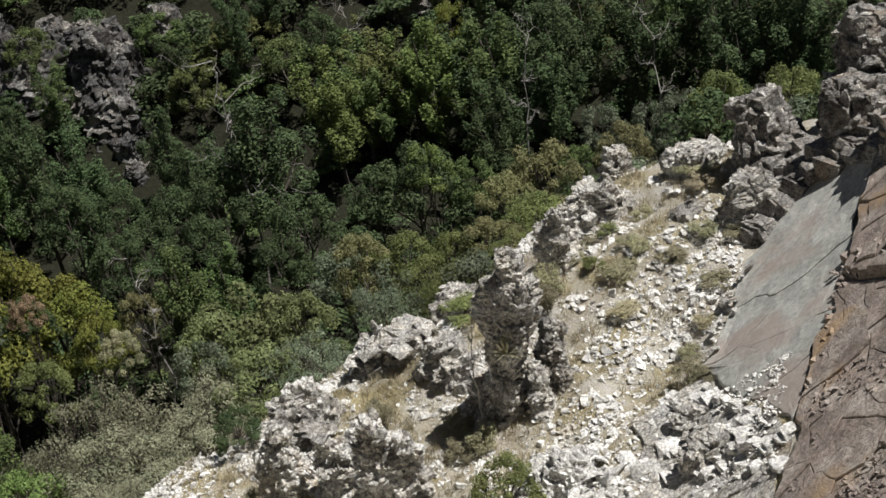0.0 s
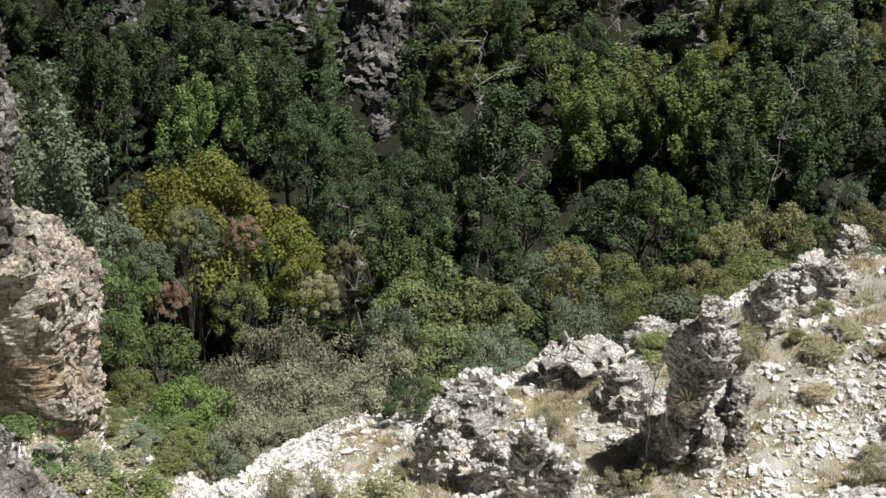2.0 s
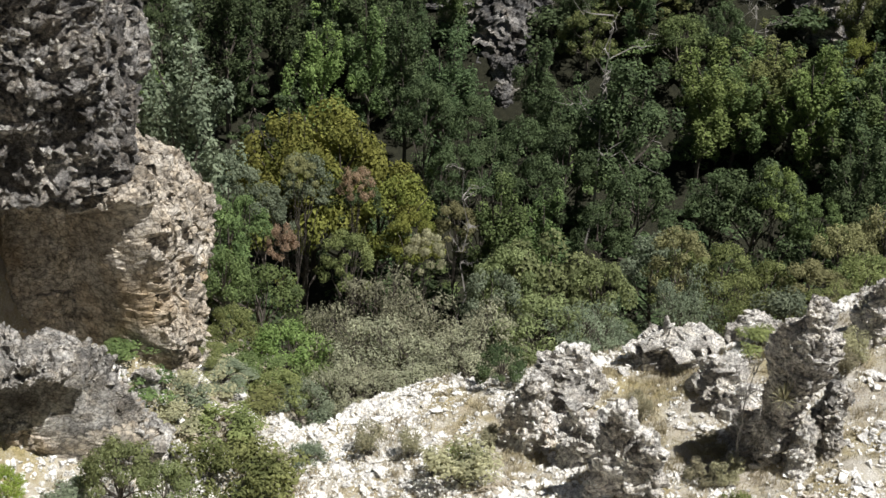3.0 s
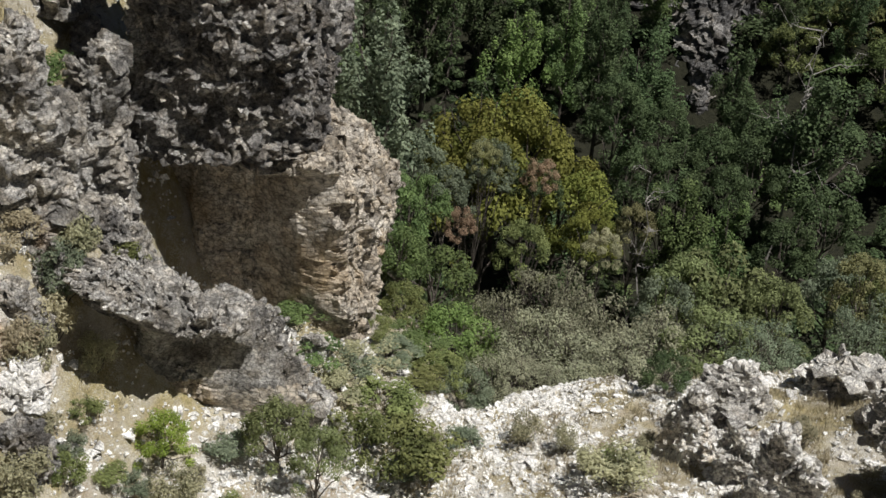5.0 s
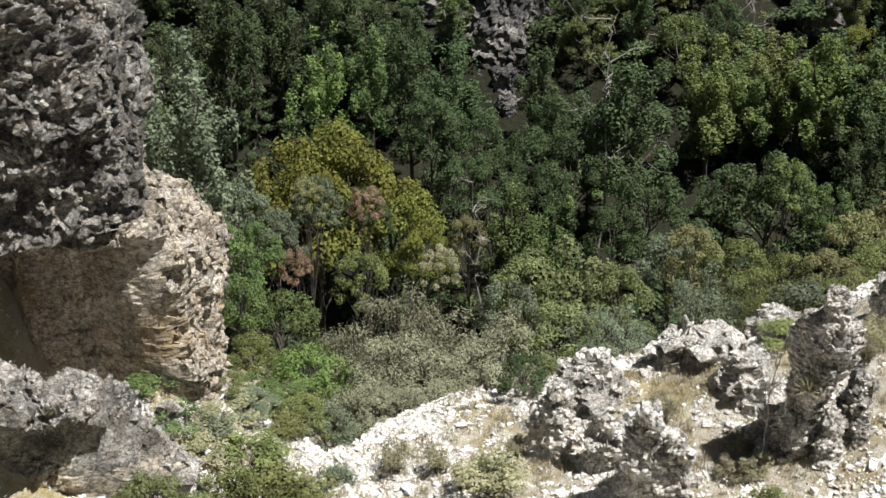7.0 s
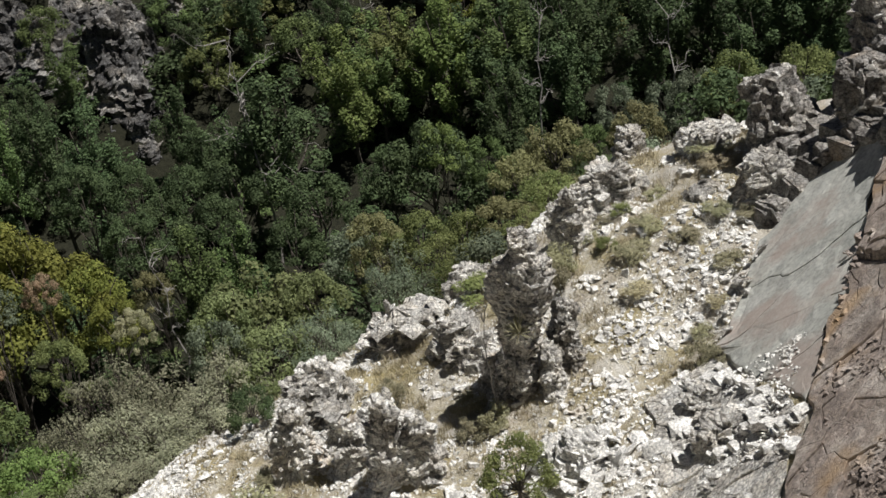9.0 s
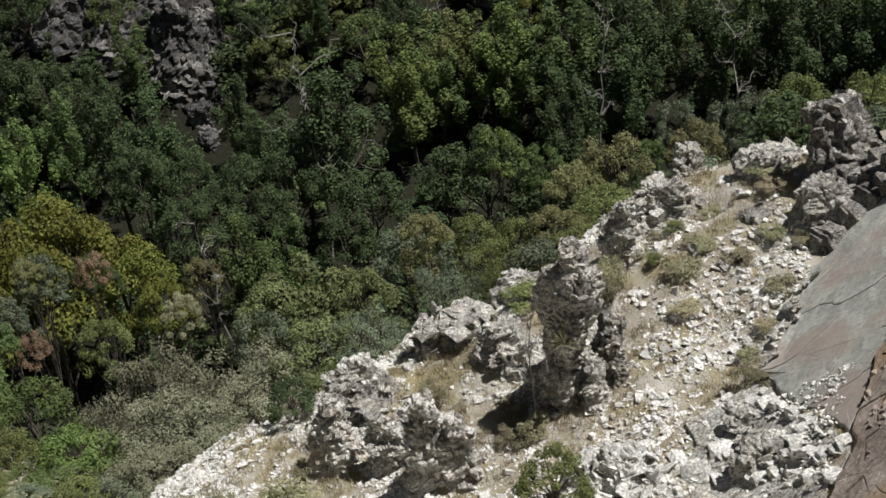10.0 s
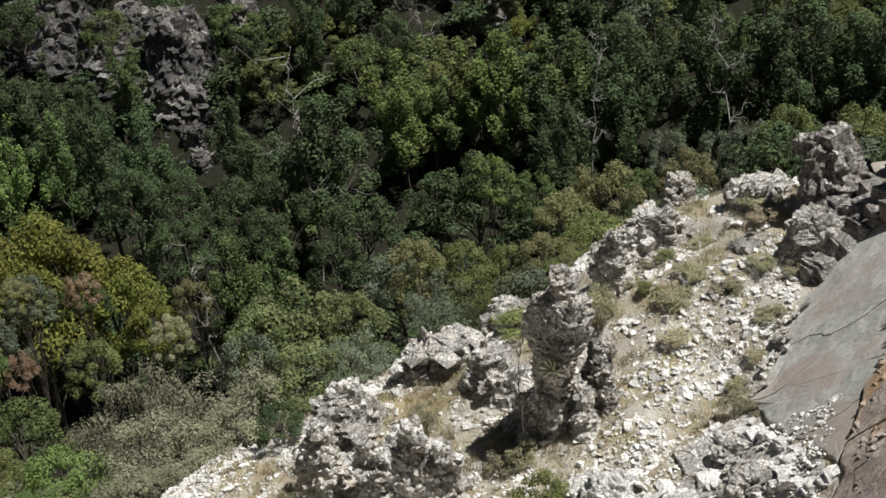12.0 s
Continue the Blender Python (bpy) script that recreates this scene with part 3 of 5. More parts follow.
def plant_meshes(kind, seed):
    """Trunk and crown meshes of a plant one metre tall and about one wide; scaled where it stands."""
    rng = np.random.default_rng(seed)
    lines, centres, radii, aspect, ruffle = [], [], [], 1.0, 0.32
    if kind == "tree":
        top = np.array([rng.normal() * 0.04, rng.normal() * 0.04, 0.86])
        lines.append((wander(rng, (0, 0, -0.04), top, 0.015), 0.026, 0.006))
        for k in range(11):
            turn, low = k * 2.4 + rng.random() * 0.7, 0.16 + 0.5 * k / 11
            reach = (0.42 - 0.22 * k / 11) * rng.uniform(0.75, 1.15)
            tip = np.array([math.cos(turn) * reach, math.sin(turn) * reach, min(0.97, low + rng.uniform(0.24, 0.38))])
            limb = wander(rng, (0, 0, low), tip, 0.02, 5)
            lines.append((limb, 0.011, 0.003))
            for q in range(4):
                centres.append(limb[1 + q] + rng.normal(size=3) * 0.03)
                radii.append((0.06, 0.09, 0.085, 0.055)[q] * rng.uniform(0.8, 1.25))
        count, size, squash, aspect, ruffle = 9000, 0.0178, 0.85, 2.0, 0.5
    elif kind == "dome":
        lines.append((wander(rng, (0, 0, -0.06), (0, 0, 0.6), 0.02), 0.03, 0.01))
        for k in range(34):
            z = rng.random() ** 0.8
            turn = k * 2.4 + rng.random() * 0.6
            reach = 0.43 * math.sqrt(max(0.0, 1 - z ** 2)) * (0.75 + 0.4 * rng.random())
            c = np.array([math.cos(turn) * reach, math.sin(turn) * reach, 0.22 + 0.66 * z])
            centres.append(c), radii.append(0.075 + 0.05 * rng.random())
            if k % 2 == 0:
                lines.append((wander(rng, (0, 0, 0.2), c, 0.03, 4), 0.012, 0.003))
        count, size, squash = 6000, 0.0190, 0.8
    elif kind == "conifer":
        lines.append((wander(rng, (0, 0, -0.04), (0, 0, 0.97), 0.004), 0.02, 0.003))
        for k in range(60):
            h = 0.1 + 0.88 * (k / 60) ** 0.9
            turn = k * 2.4
            reach = 0.34 * (1 - h) ** 0.8 * (0.6 + 0.5 * rng.random())
            c = np.array([math.cos(turn) * reach, math.sin(turn) * reach, h - reach * 0.25])
            centres.append(c), radii.append(0.035 + 0.07 * (1 - h))
            lines.append((wander(rng, (0, 0, h), c, 0.006, 3), 0.005, 0.002))
        count, size, squash, aspect = 5200, 0.021, 0.22, 2.6
    elif kind == "brush":
        for k in range(46):
            turn, lean = rng.random() * 6.28, 0.44 * rng.random() ** 0.6
            h = (0.45 + 0.5 * rng.random()) * math.sqrt(max(0.1, 1 - (lean / 0.5) ** 2 * 0.7))
            c = np.array([math.cos(turn) * lean, math.sin(turn) * lean, h])
            lines.append((wander(rng, (c[0] * 0.25, c[1] * 0.25, -0.05), c, 0.03, 5), 0.008, 0.002))
            for q in range(2):
                tip = c + rng.normal(size=3) * 0.08
                lines.append((wander(rng, c * 0.75, tip, 0.02, 3), 0.004, 0.0015))
            centres.append(c), radii.append(0.07 + 0.06 * rng.random())
        count, size, squash = 4400, 0.0135, 0.7
    elif kind == "shrub":
        for k in range(22):
            turn, lean = rng.random() * 6.28, 0.4 * rng.random() ** 0.5
            c = np.array([math.cos(turn) * lean, math.sin(turn) * lean, 0.25 + 0.6 * rng.random() * (1 - lean)])
            if k % 2 == 0:
                lines.append((wander(rng, (0, 0, -0.08), c, 0.03, 4), 0.014, 0.004))
            centres.append(c), radii.append(0.11 + 0.09 * rng.random())
        count, size, squash = 2200, 0.029, 0.85
    elif kind == "fill":
        lines.append((wander(rng, (0, 0, -0.06), (0, 0, 0.5), 0.02), 0.03, 0.01))
        for k in range(20):
            z, turn = rng.random(), k * 2.4 + rng.random()
            reach = 0.42 * math.sqrt(max(0.0, 1 - z ** 2)) * (0.6 + 0.5 * rng.random())
            centres.append(np.array([math.cos(turn) * reach, math.sin(turn) * reach, 0.16 + 0.7 * z]))
            radii.append(0.10 + 0.09 * rng.random())
        count, size, squash = 1100, 0.040, 0.8
    trunk = mesh_from("trunk", *tubes(lines), M_BARK)
    quads, faces = leaf_quads(rng, centres, radii, count, size, squash=squash, aspect=aspect, ruffle=ruffle, corners=3 if kind in ("tree", "dome", "fill", "conifer") else 4)
    crown = mesh_from("crown", quads, faces, M_LEAF["green"])
    return trunk, crown


PLANTS = {kind: [plant_meshes(kind, 100 + 10 * n + k) for k in range(copies)]
          for n, (kind, copies) in enumerate((("tree", 4), ("dome", 3), ("conifer", 2), ("brush", 3), ("shrub", 3), ("fill", 4)))}
PLANT_RNG = random.Random(5)
PLANT_WORDS = {"green": "leafy green", "dark": "dark green", "grey": "grey-green", "olive": "olive green",
               "yellow": "yellow-green", "bright": "bright fresh green", "tan": "tan-leaved", "brush": "dry grey-brown",
               "rust": "rust-coloured", "lime": "lime-green", "straw": "straw-coloured", "sage": "pale sage-grey", "juniper": "dark juniper-green"}


def plant(kind, tone, x, y, tall, wide, where, base=None, lean=(0, 0)):
    """A plant of its own, standing on the ground: an Empty with its trunk and its crown."""
    trunk, crown = PLANT_RNG.choice(PLANTS[kind])
    wide = max(wide, 0.5 * tall) if kind == "tree" else wide
    base = float(height(x, y)) if base is None else base
    word = {"tree": "tree", "dome": "tree", "conifer": "conifer", "brush": "brush", "shrub": "shrub", "fill": "bush"}[kind]
    ob = new(word if word != "brush" else "brush_thicket")
    ob.matrix_world = (Matrix.Translation((x, y, base)) @ pose(0, 0, 0, lean[0], lean[1], PLANT_RNG.uniform(0, 360))
                       @ Matrix.Diagonal((wide, wide, tall, 1)))
    shape = {"tree": "tall tree", "dome": "round-crowned tree", "conifer": "pointed conifer",
             "brush": "brush with thin bare twigs", "shrub": "low shrub", "fill": "leafy bush"}[kind]
    tagged(ob, f"{PLANT_WORDS[tone]} {shape} {where}", word, f"{word}s {where}")
    high = kind == "dome" and tall > 1.3 * wide
    child("trunk", PLANT_RNG.choice(PLANTS["tree"])[0] if high else trunk, ob)
    c = child("crown", crown, ob)
    if high:
        k = 1.2 * wide / tall
        c.matrix_local = Matrix.Translation((0, 0, 1 - k)) @ Matrix.Diagonal((1, 1, k, 1))
    c.material_slots[0].link = "OBJECT"
    c.material_slots[0].material = M_LEAF[tone]
    return ob


# ---- the ground ----
def spaced(stops):
    out = []
    for (a, step), (b, _) in zip(stops, stops[1:]):
        out.extend(np.arange(a, b - 1e-6, step))
    return np.array(out + [stops[-1][0]])


def ground():
    xs = spaced([(-1600, 200), (-200, 20), (-60, 1.0), (-27, 0.2), (17, 0.5), (26, 2), (60, 20), (200, 200), (1600, 1)])
    ys = spaced([(-1600, 200), (-200, 20), (-20, 2), (0, 0.6), (20, 0.2), (46, 0.5), (66, 1.0), (112, 4), (160, 20), (400, 200), (2400, 1)])
    X, Y = np.meshgrid(xs, ys, indexing="ij")
    Z = height(X, Y)
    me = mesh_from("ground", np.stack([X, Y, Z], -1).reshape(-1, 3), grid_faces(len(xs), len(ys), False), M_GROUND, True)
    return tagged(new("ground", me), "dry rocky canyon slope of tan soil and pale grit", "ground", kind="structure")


ground()

# ---- rock masses ----
PILLAR = ((0, 0.85), (0.2, 0.72), (0.45, 0.66), (0.62, 0.8), (0.72, 1.02), (0.9, 1.04), (1, 0.8))
PEAK = ((0, 1.15), (0.3, 1.05), (0.6, 0.85), (0.85, 0.6), (1, 0.4))
BLOCKY = ((0, 1.0), (0.5, 1.0), (0.8, 0.92), (1, 0.7))
LOW = ((0, 1.05), (0.4, 1.0), (0.75, 0.85), (1, 0.6))
CRAG = ((0, 1.1), (0.35, 0.95), (0.6, 0.8), (0.85, 0.55), (1, 0.35))
BULGE = ((0, 0.84), (0.15, 0.93), (0.4, 1.0), (0.62, 1.02), (0.8, 0.93), (0.92, 0.78), (1, 0.6))
TOWER = ((0, 1.0), (0.15, 0.97), (0.35, 0.96), (0.6, 0.98), (0.85, 1.0), (1, 0.95))
LOBE = ((0, 0.85), (0.25, 0.9), (0.45, 1.0), (0.65, 0.96), (0.82, 0.72), (1, 0.4))


def cliff_shape(turn, h):
    """Hollows the lower front of the cliff under its ledge."""
    front = ramp(np.cos(turn + 1.78), 0.15, 0.7)
    return 1 - 0.66 * front * (1 - ramp(h, 0.8, 0.93))


def lobe_shape(turn, h):
    front = ramp(np.cos(turn + 2.55), -0.1, 0.5)
    return 1 - 0.68 * front * (1 - ramp(h, 0.64, 0.84))


cliff = tagged(new("cliff"), "tall tan and grey limestone cliff with a shaded overhang", "cliff")
rock("boulder", "massive grey limestone boulder with an undercut shaded side", -17.4, 28.6, 14.9, 5.2, 8.5, 3.6, M_ROCK, LOBE, 42, turn=53,
     slope=0.6, big=44, chunks=1.3, block=0.5, amp=0.45, step=0.09, square=3.0, shape=lobe_shape, second=M_TAN, split=0.4, warp=0.14, lean=(0.4, -0.5),
     rubble=M_GREY, flat=1.3, tilt=0.5)
rock("rock_pillar", "tall weathered grey limestone pillar with a dark hollow", 2.35, 33.75, 15.5, 5.9, 1.55, 1.1, M_GREY, PILLAR, 11, turn=-49, lean=(1.0, -0.8), block=0.5,
     amp=0.16, step=0.06, square=4.0, rubble=M_CRAG, chunks=0.3, warp=0.05, big=8, dip=(0.1, -0.1))
rock("pillar_knob", "rounded grey boulder balanced on the pillar", 3.36, 32.95, 21.25, 0.95, 0.76, 0.7, M_GREY, LOBE, 96, block=0.3, amp=0.1, step=0.05, chunks=0.35, rubble=M_CRAG)
rock("talus_rock", "pale rock shoulder beside the pillar", 4.1, 33.9, 16.7, 2.2, 0.95, 1.1, M_ROCK, CRAG, 97, lean=(0.3, 0.0), block=0.4, amp=0.16, step=0.06, chunks=0.6, rubble=M_PALE, big=8)
rock("rock_outcrop", "broad broken pale limestone outcrop with tilted plates", -0.21, 39.39, 15.39, 1.25, 3.63, 2.20, M_PALE, LOW, 12, big=12, chunks=0.5, lumps=4, block=0.8, amp=0.3, step=0.08, rubble=M_STONE)
rock("rock_outcrop", "broken grey limestone outcrop", 1.32, 36.52, 16.21, 1.45, 1.87, 1.80, M_PALE, LOW, 13, big=12, chunks=0.5, lumps=4, block=0.6, amp=0.24, step=0.08, rubble=M_STONE)
rock("rock_outcrop", "jagged grey limestone outcrop on the scree edge", -3.35, 37.08, 14.64, 2.17, 2.98, 1.80, M_PALE, CRAG, 14, big=12, chunks=0.5, lumps=4, block=0.6, amp=0.28, step=0.08, rubble=M_STONE)
rock("rock_outcrop", "jagged grey limestone outcrop above the scree", -1.11, 32.06, 15.51, 3.20, 2.32, 1.60, M_PALE, CRAG, 15, big=12, chunks=0.5, lumps=4, block=0.55, amp=0.24, step=0.07, rubble=M_STONE)
rock("rock_outcrop", "jagged grey limestone outcrop above the scree", -2.31, 34.05, 14.77, 2.08, 2.31, 1.40, M_PALE, CRAG, 16, big=12, chunks=0.5, lumps=4, block=0.55, amp=0.24, step=0.07, rubble=M_STONE)
rock("rock_outcrop", "pale limestone outcrop on the scree", -4.08, 35.13, 14.25, 2.68, 2.21, 1.40, M_PALE, CRAG, 17, big=12, chunks=0.5, lumps=4, block=0.5, amp=0.2, step=0.08, rubble=M_STONE)
rock("ridge_rock", "upright grey limestone rock on the ridge", 5.78, 38.99, 17.50, 2.37, 1.24, 1.40, M_PALE, CRAG, 18, big=8, chunks=0.5, lumps=4, block=0.5, amp=0.2, step=0.08, rubble=M_PALE)
rock("ridge_rock", "heap of weathered grey rock on the ridge", 7.48, 40.92, 17.87, 1.58, 2.39, 2.00, M_PALE, LOW, 19, big=8, chunks=0.5, lumps=4, block=0.6, amp=0.26, step=0.08, rubble=M_PALE)
rock("ridge_rock", "rounded grey rock on the ridge", 9.59, 46.41, 16.15, 1.68, 1.77, 1.30, M_PALE, LOW, 20, big=8, chunks=0.5, lumps=4, block=0.5, amp=0.2, step=0.08, rubble=M_PALE)
rock("ridge_rock", "pale tan rock on the ridge crest", 11.06, 41.16, 18.93, 1.10, 2.24, 1.80, M_PALE, LOW, 21, big=8, chunks=0.5, lumps=4, block=0.7, amp=0.2, step=0.09)
rock("ledge_rock", "flat-topped grey ledge rock with a shaded underside", 9.84, 38.11, 18.54, 0.85, 1.50, 1.20, M_ROCK, LOW, 22, big=4, chunks=0.4, block=0.6, amp=0.12, step=0.08)
rock("knob_rock", "blocky tan and grey rock knob on the ridge", 12.96, 39.13, 19.26, 2.63, 2.41, 2.40, M_CRAG, PEAK, 23, big=20, chunks=0.4, block=1.1, amp=0.26, step=0.08, lean=(-0.5, 0), square=4.0, rubble=M_PALE, bulk=0.9, dip=(0.08, -0.12))
rock("knob_rock", "rounded grey rock below the knob", 11.44, 36.71, 18.84, 1.96, 1.54, 1.50, M_PALE, LOW, 24, big=20, chunks=0.4, block=0.6, amp=0.2, step=0.07, rubble=M_PALE, bulk=0.9, dip=(0.08, -0.12))
rock("crag", "tall fractured grey crag above the bedrock slab", 16.21, 38.51, 20.30, 3.97, 2.67, 2.60, M_CRAG, PEAK, 25, big=34, chunks=0.3, square=3.4, block=1.0, amp=0.3, step=0.08, rubble=M_PALE, bulk=1.1, dip=(0.08, -0.12))
rock("crag", "fractured pale grey crag shoulder", 14.62, 36.20, 21.10, 2.18, 2.53, 1.80, M_CRAG, BLOCKY, 26, big=34, chunks=0.3, lumps=2, square=4.0, block=0.9, amp=0.25, step=0.08, rubble=M_PALE, bulk=1.1, dip=(0.08, -0.12))
rock("crag", "brown and grey fractured crag", 15.64, 33.29, 22.40, 2.60, 2.68, 2.60, M_RED, BLOCKY, 27, big=34, chunks=0.3, lumps=2, square=4.0, block=1.0, amp=0.28, step=0.08, bulk=1.1, dip=(0.08, -0.12))
rock("edge_rock", "white broken rock at the scree's lower edge", 3.57, 29.53, 16.36, 1.46, 2.22, 1.60, M_STONE, LOW, 28, big=8, chunks=0.8, lumps=4, block=0.45, amp=0.2, step=0.06)
rock("edge_rock", "grey ledge rock with a shaded front", 6.85, 27.27, 18.01, 0.87, 2.37, 1.60, M_PALE, LOW, 29, big=8, chunks=0.5, lumps=4, block=0.6, amp=0.22, step=0.07, rubble=M_PALE)
rock("edge_rock", "leaning grey rock plates", 7.01, 29.27, 17.44, 1.12, 1.18, 1.00, M_PALE, LOW, 30, big=8, chunks=0.5, lumps=4, block=0.45, amp=0.16, step=0.06, rubble=M_PALE)
rock("talus_rock", "grey rock at the pillar's foot", 2.13, 34.34, 16.26, 1.34, 0.90, 0.80, M_PALE, LOW, 31, big=5, chunks=0.5, block=0.4, amp=0.12, step=0.06, rubble=M_PALE)
rock("talus_rock", "pale broken rock beside the pillar", 4.20, 34.41, 16.68, 1.68, 0.98, 0.90, M_PALE, CRAG, 32, big=5, chunks=0.5, block=0.4, amp=0.14, step=0.06)
rock("talus_rock", "dark rock fin beside the pillar", 3.63, 33.07, 16.39, 1.99, 0.80, 0.90, M_PALE, CRAG, 33, big=5, chunks=0.5, block=0.4, amp=0.12, step=0.06, rubble=M_PALE)
rock("whitish_rock", "white and tan rock on the scree edge", 2.32, 40.29, 16.29, 0.98, 1.48, 1.20, M_PALE, LOW, 34, big=5, chunks=0.5, lumps=4, block=0.5, amp=0.16, step=0.08)
rock("lower_cliff", "tan limestone wall hollowed under a ledge", -18.89, 34.92, 15.13, 7.20, 8.10, 7.00, M_TAN, BULGE, 41, block=0.8, flat=1.2, tilt=1.0, amp=0.3, step=0.1, square=3.0, turn=8, shape=cliff_shape, warp=0.07, parent=cliff, big=30, chunks=1.0, rubble=M_TAN)
rock("cliff_ledge", "grey broken ledge across the cliff", -19.36, 33.53, 22.07, 0.44, 6.36, 6.40, M_ROCK, LOW, 51, block=0.7, amp=0.4, big=14, lumps=3, step=0.11, square=3.0, turn=8, warp=0.05, parent=cliff)
rock("upper_cliff", "dark grey upper cliff broken into blocks", -19.20, 34.0, 22.3, 8.1, 5.60, 6.50, M_DARK, TOWER, 52, block=0.6, flat=1.2, tilt=1.0, amp=0.3, step=0.12, square=2.8, turn=8, warp=0.08, lean=(0.2, 0.4), parent=cliff, big=20, chunks=0.9, loose=120, rubble=M_ROCK)
rock("white_boulder", "white pointed boulder beside the overhang", -19.39, 23.68, 18.18, 1.37, 1.90, 1.60, M_STONE, LOBE, 43, block=0.6, amp=0.16, step=0.06)
rock("side_rock", "weathered grey rock on the side slope", -21.15, 29.14, 20.83, 1.16, 1.75, 2.00, M_ROCK, LOW, 44, big=10, chunks=0.9, lumps=4, block=0.7, amp=0.24, step=0.08)
rock("side_rock", "weathered grey rock on the side slope", -21.31, 26.80, 20.83, 0.99, 1.53, 1.80, M_ROCK, LOW, 45, big=10, chunks=0.9, lumps=4, block=0.7, amp=0.24, step=0.08)
rock("side_rock", "weathered grey rock on the side slope", -21.92, 30.87, 21.41, 1.79, 2.14, 1.60, M_ROCK, LOW, 55, big=10, chunks=0.9, lumps=4, block=0.7, amp=0.24, step=0.08)
rock("side_rock", "weathered grey rock on the side slope", -22.39, 28.16, 22.10, 1.36, 1.89, 1.60, M_ROCK, LOW, 56, big=10, chunks=0.9, lumps=4, block=0.7, amp=0.24, step=0.08)
rock("side_rock", "weathered grey rock on the side slope", -20.40, 24.96, 19.61, 1.07, 1.94, 1.40, M_ROCK, LOW, 57, big=10, chunks=0.9, lumps=4, block=0.6, amp=0.2, step=0.08)
rock("side_rock", "weathered grey rock on the side slope", -20.63, 29.71, 20.29, 1.27, 1.93, 1.60, M_ROCK, LOW, 58, big=10, chunks=0.9, lumps=4, block=0.6, amp=0.2, step=0.08)
rock("side_rock", "dark weathered rock on the side slope", -23.65, 29.54, 23.99, 1.25, 2.25, 2.00, M_DARK, LOW, 59, big=10, chunks=0.9, lumps=4, block=0.7, amp=0.24, step=0.08)
rock("side_rock", "weathered grey rock on the side slope", -23.79, 33.15, 23.03, 1.54, 2.42, 2.00, M_ROCK, CRAG, 76, big=10, chunks=0.9, lumps=4, block=0.7, amp=0.24, step=0.08)
rock("side_rock", "tan weathered rock on the side slope", -21.10, 27.73, 20.58, 1.22, 1.72, 1.60, M_TAN, LOW, 77, big=10, chunks=0.9, lumps=4, block=0.6, amp=0.2, step=0.08)
rock("side_rock", "weathered grey rock on the side slope", -20.49, 26.55, 19.82, 1.18, 1.68, 1.80, M_ROCK, CRAG, 46, big=10, chunks=0.9, lumps=4, block=0.7, amp=0.24, step=0.08)
rock("side_rock", "broken grey rock above the boulder", -19.40, 29.17, 18.72, 2.01, 2.07, 1.60, M_ROCK, CRAG, 92, big=8, chunks=0.9, lumps=3, block=0.6, amp=0.24, step=0.08)
rock("side_rock", "broken dark rock above the boulder", -20.18, 28.72, 19.81, 1.44, 2.06, 1.60, M_DARK, CRAG, 93, big=8, chunks=0.9, lumps=3, block=0.6, amp=0.24, step=0.08)
rock("side_rock", "dark grey rock on the near slope", -18.42, 22.47, 17.10, 1.71, 2.15, 1.60, M_DARK, LOW, 94, big=8, chunks=0.9, lumps=3, block=0.6, amp=0.2, step=0.08)
rock("side_rock", "tan broken rock on the near slope", -20.07, 24.01, 19.08, 0.90, 1.77, 1.40, M_TAN, LOW, 95, big=8, chunks=0.9, lumps=3, block=0.6, amp=0.2, step=0.08)
rock("side_rock", "weathered grey rock beside the cliff", -21.23, 29.93, 20.72, 4.86, 2.69, 2.60, M_ROCK, CRAG, 91, rubble=M_ROCK, big=12, chunks=0.9, lumps=4, block=0.8, amp=0.3, step=0.1)
rock("side_rock", "steep grey rock wall on the side slope", -21.56, 27.67, 20.90, 5.93, 3.46, 2.60, M_ROCK, CRAG, 47, rubble=M_ROCK, big=10, chunks=0.9, lumps=4, block=0.9, amp=0.3, step=0.1)
rock("side_rock", "grey rock wall above the side slope", -25.54, 33.21, 24.70, 2.46, 5.18, 3.00, M_ROCK, CRAG, 48, big=10, chunks=0.9, lumps=4, block=1.0, amp=0.3, step=0.12)
rock("edge_rock", "grey rock at the lobe's end", -15.56, 32.79, 14.98, 1.38, 1.39, 1.00, M_PALE, LOW, 49, big=8, chunks=0.5, lumps=4, block=0.5, amp=0.16, step=0.07, rubble=M_PALE)
rock("edge_rock", "pale rock on the gully side", -13.54, 30.27, 14.18, 1.38, 1.48, 0.90, M_PALE, LOW, 50, big=8, chunks=0.5, lumps=4, block=0.45, amp=0.14, step=0.07)
rock("far_outcrop", "tall grey mottled rock rib on the far slope", -15.38, 91.35, 6.10, 6.61, 6.31, 6.00, M_FARROCK, CRAG, 61, big=14, chunks=0.4, lumps=5, block=1.6, amp=0.6, step=0.2)
rock("far_outcrop", "grey rock wall on the far slope", -19.31, 94.73, 8.28, 3.97, 8.93, 6.00, M_FARROCK, CRAG, 62, big=14, chunks=0.4, lumps=5, block=1.6, amp=0.6, step=0.3)
rock("far_outcrop", "pale tan rock rib on the far slope", -10.38, 94.72, 8.16, 4.92, 4.71, 5.00, M_FARROCK, CRAG, 63, big=14, chunks=0.4, lumps=5, block=1.4, amp=0.5, step=0.3)
rock("far_outcrop", "narrow grey rock fin on the far slope", 12.05, 95.65, 7.64, 7.13, 2.99, 3.00, M_FARROCK, CRAG, 64, big=14, chunks=0.4, lumps=5, block=1.2, amp=0.4, step=0.2)
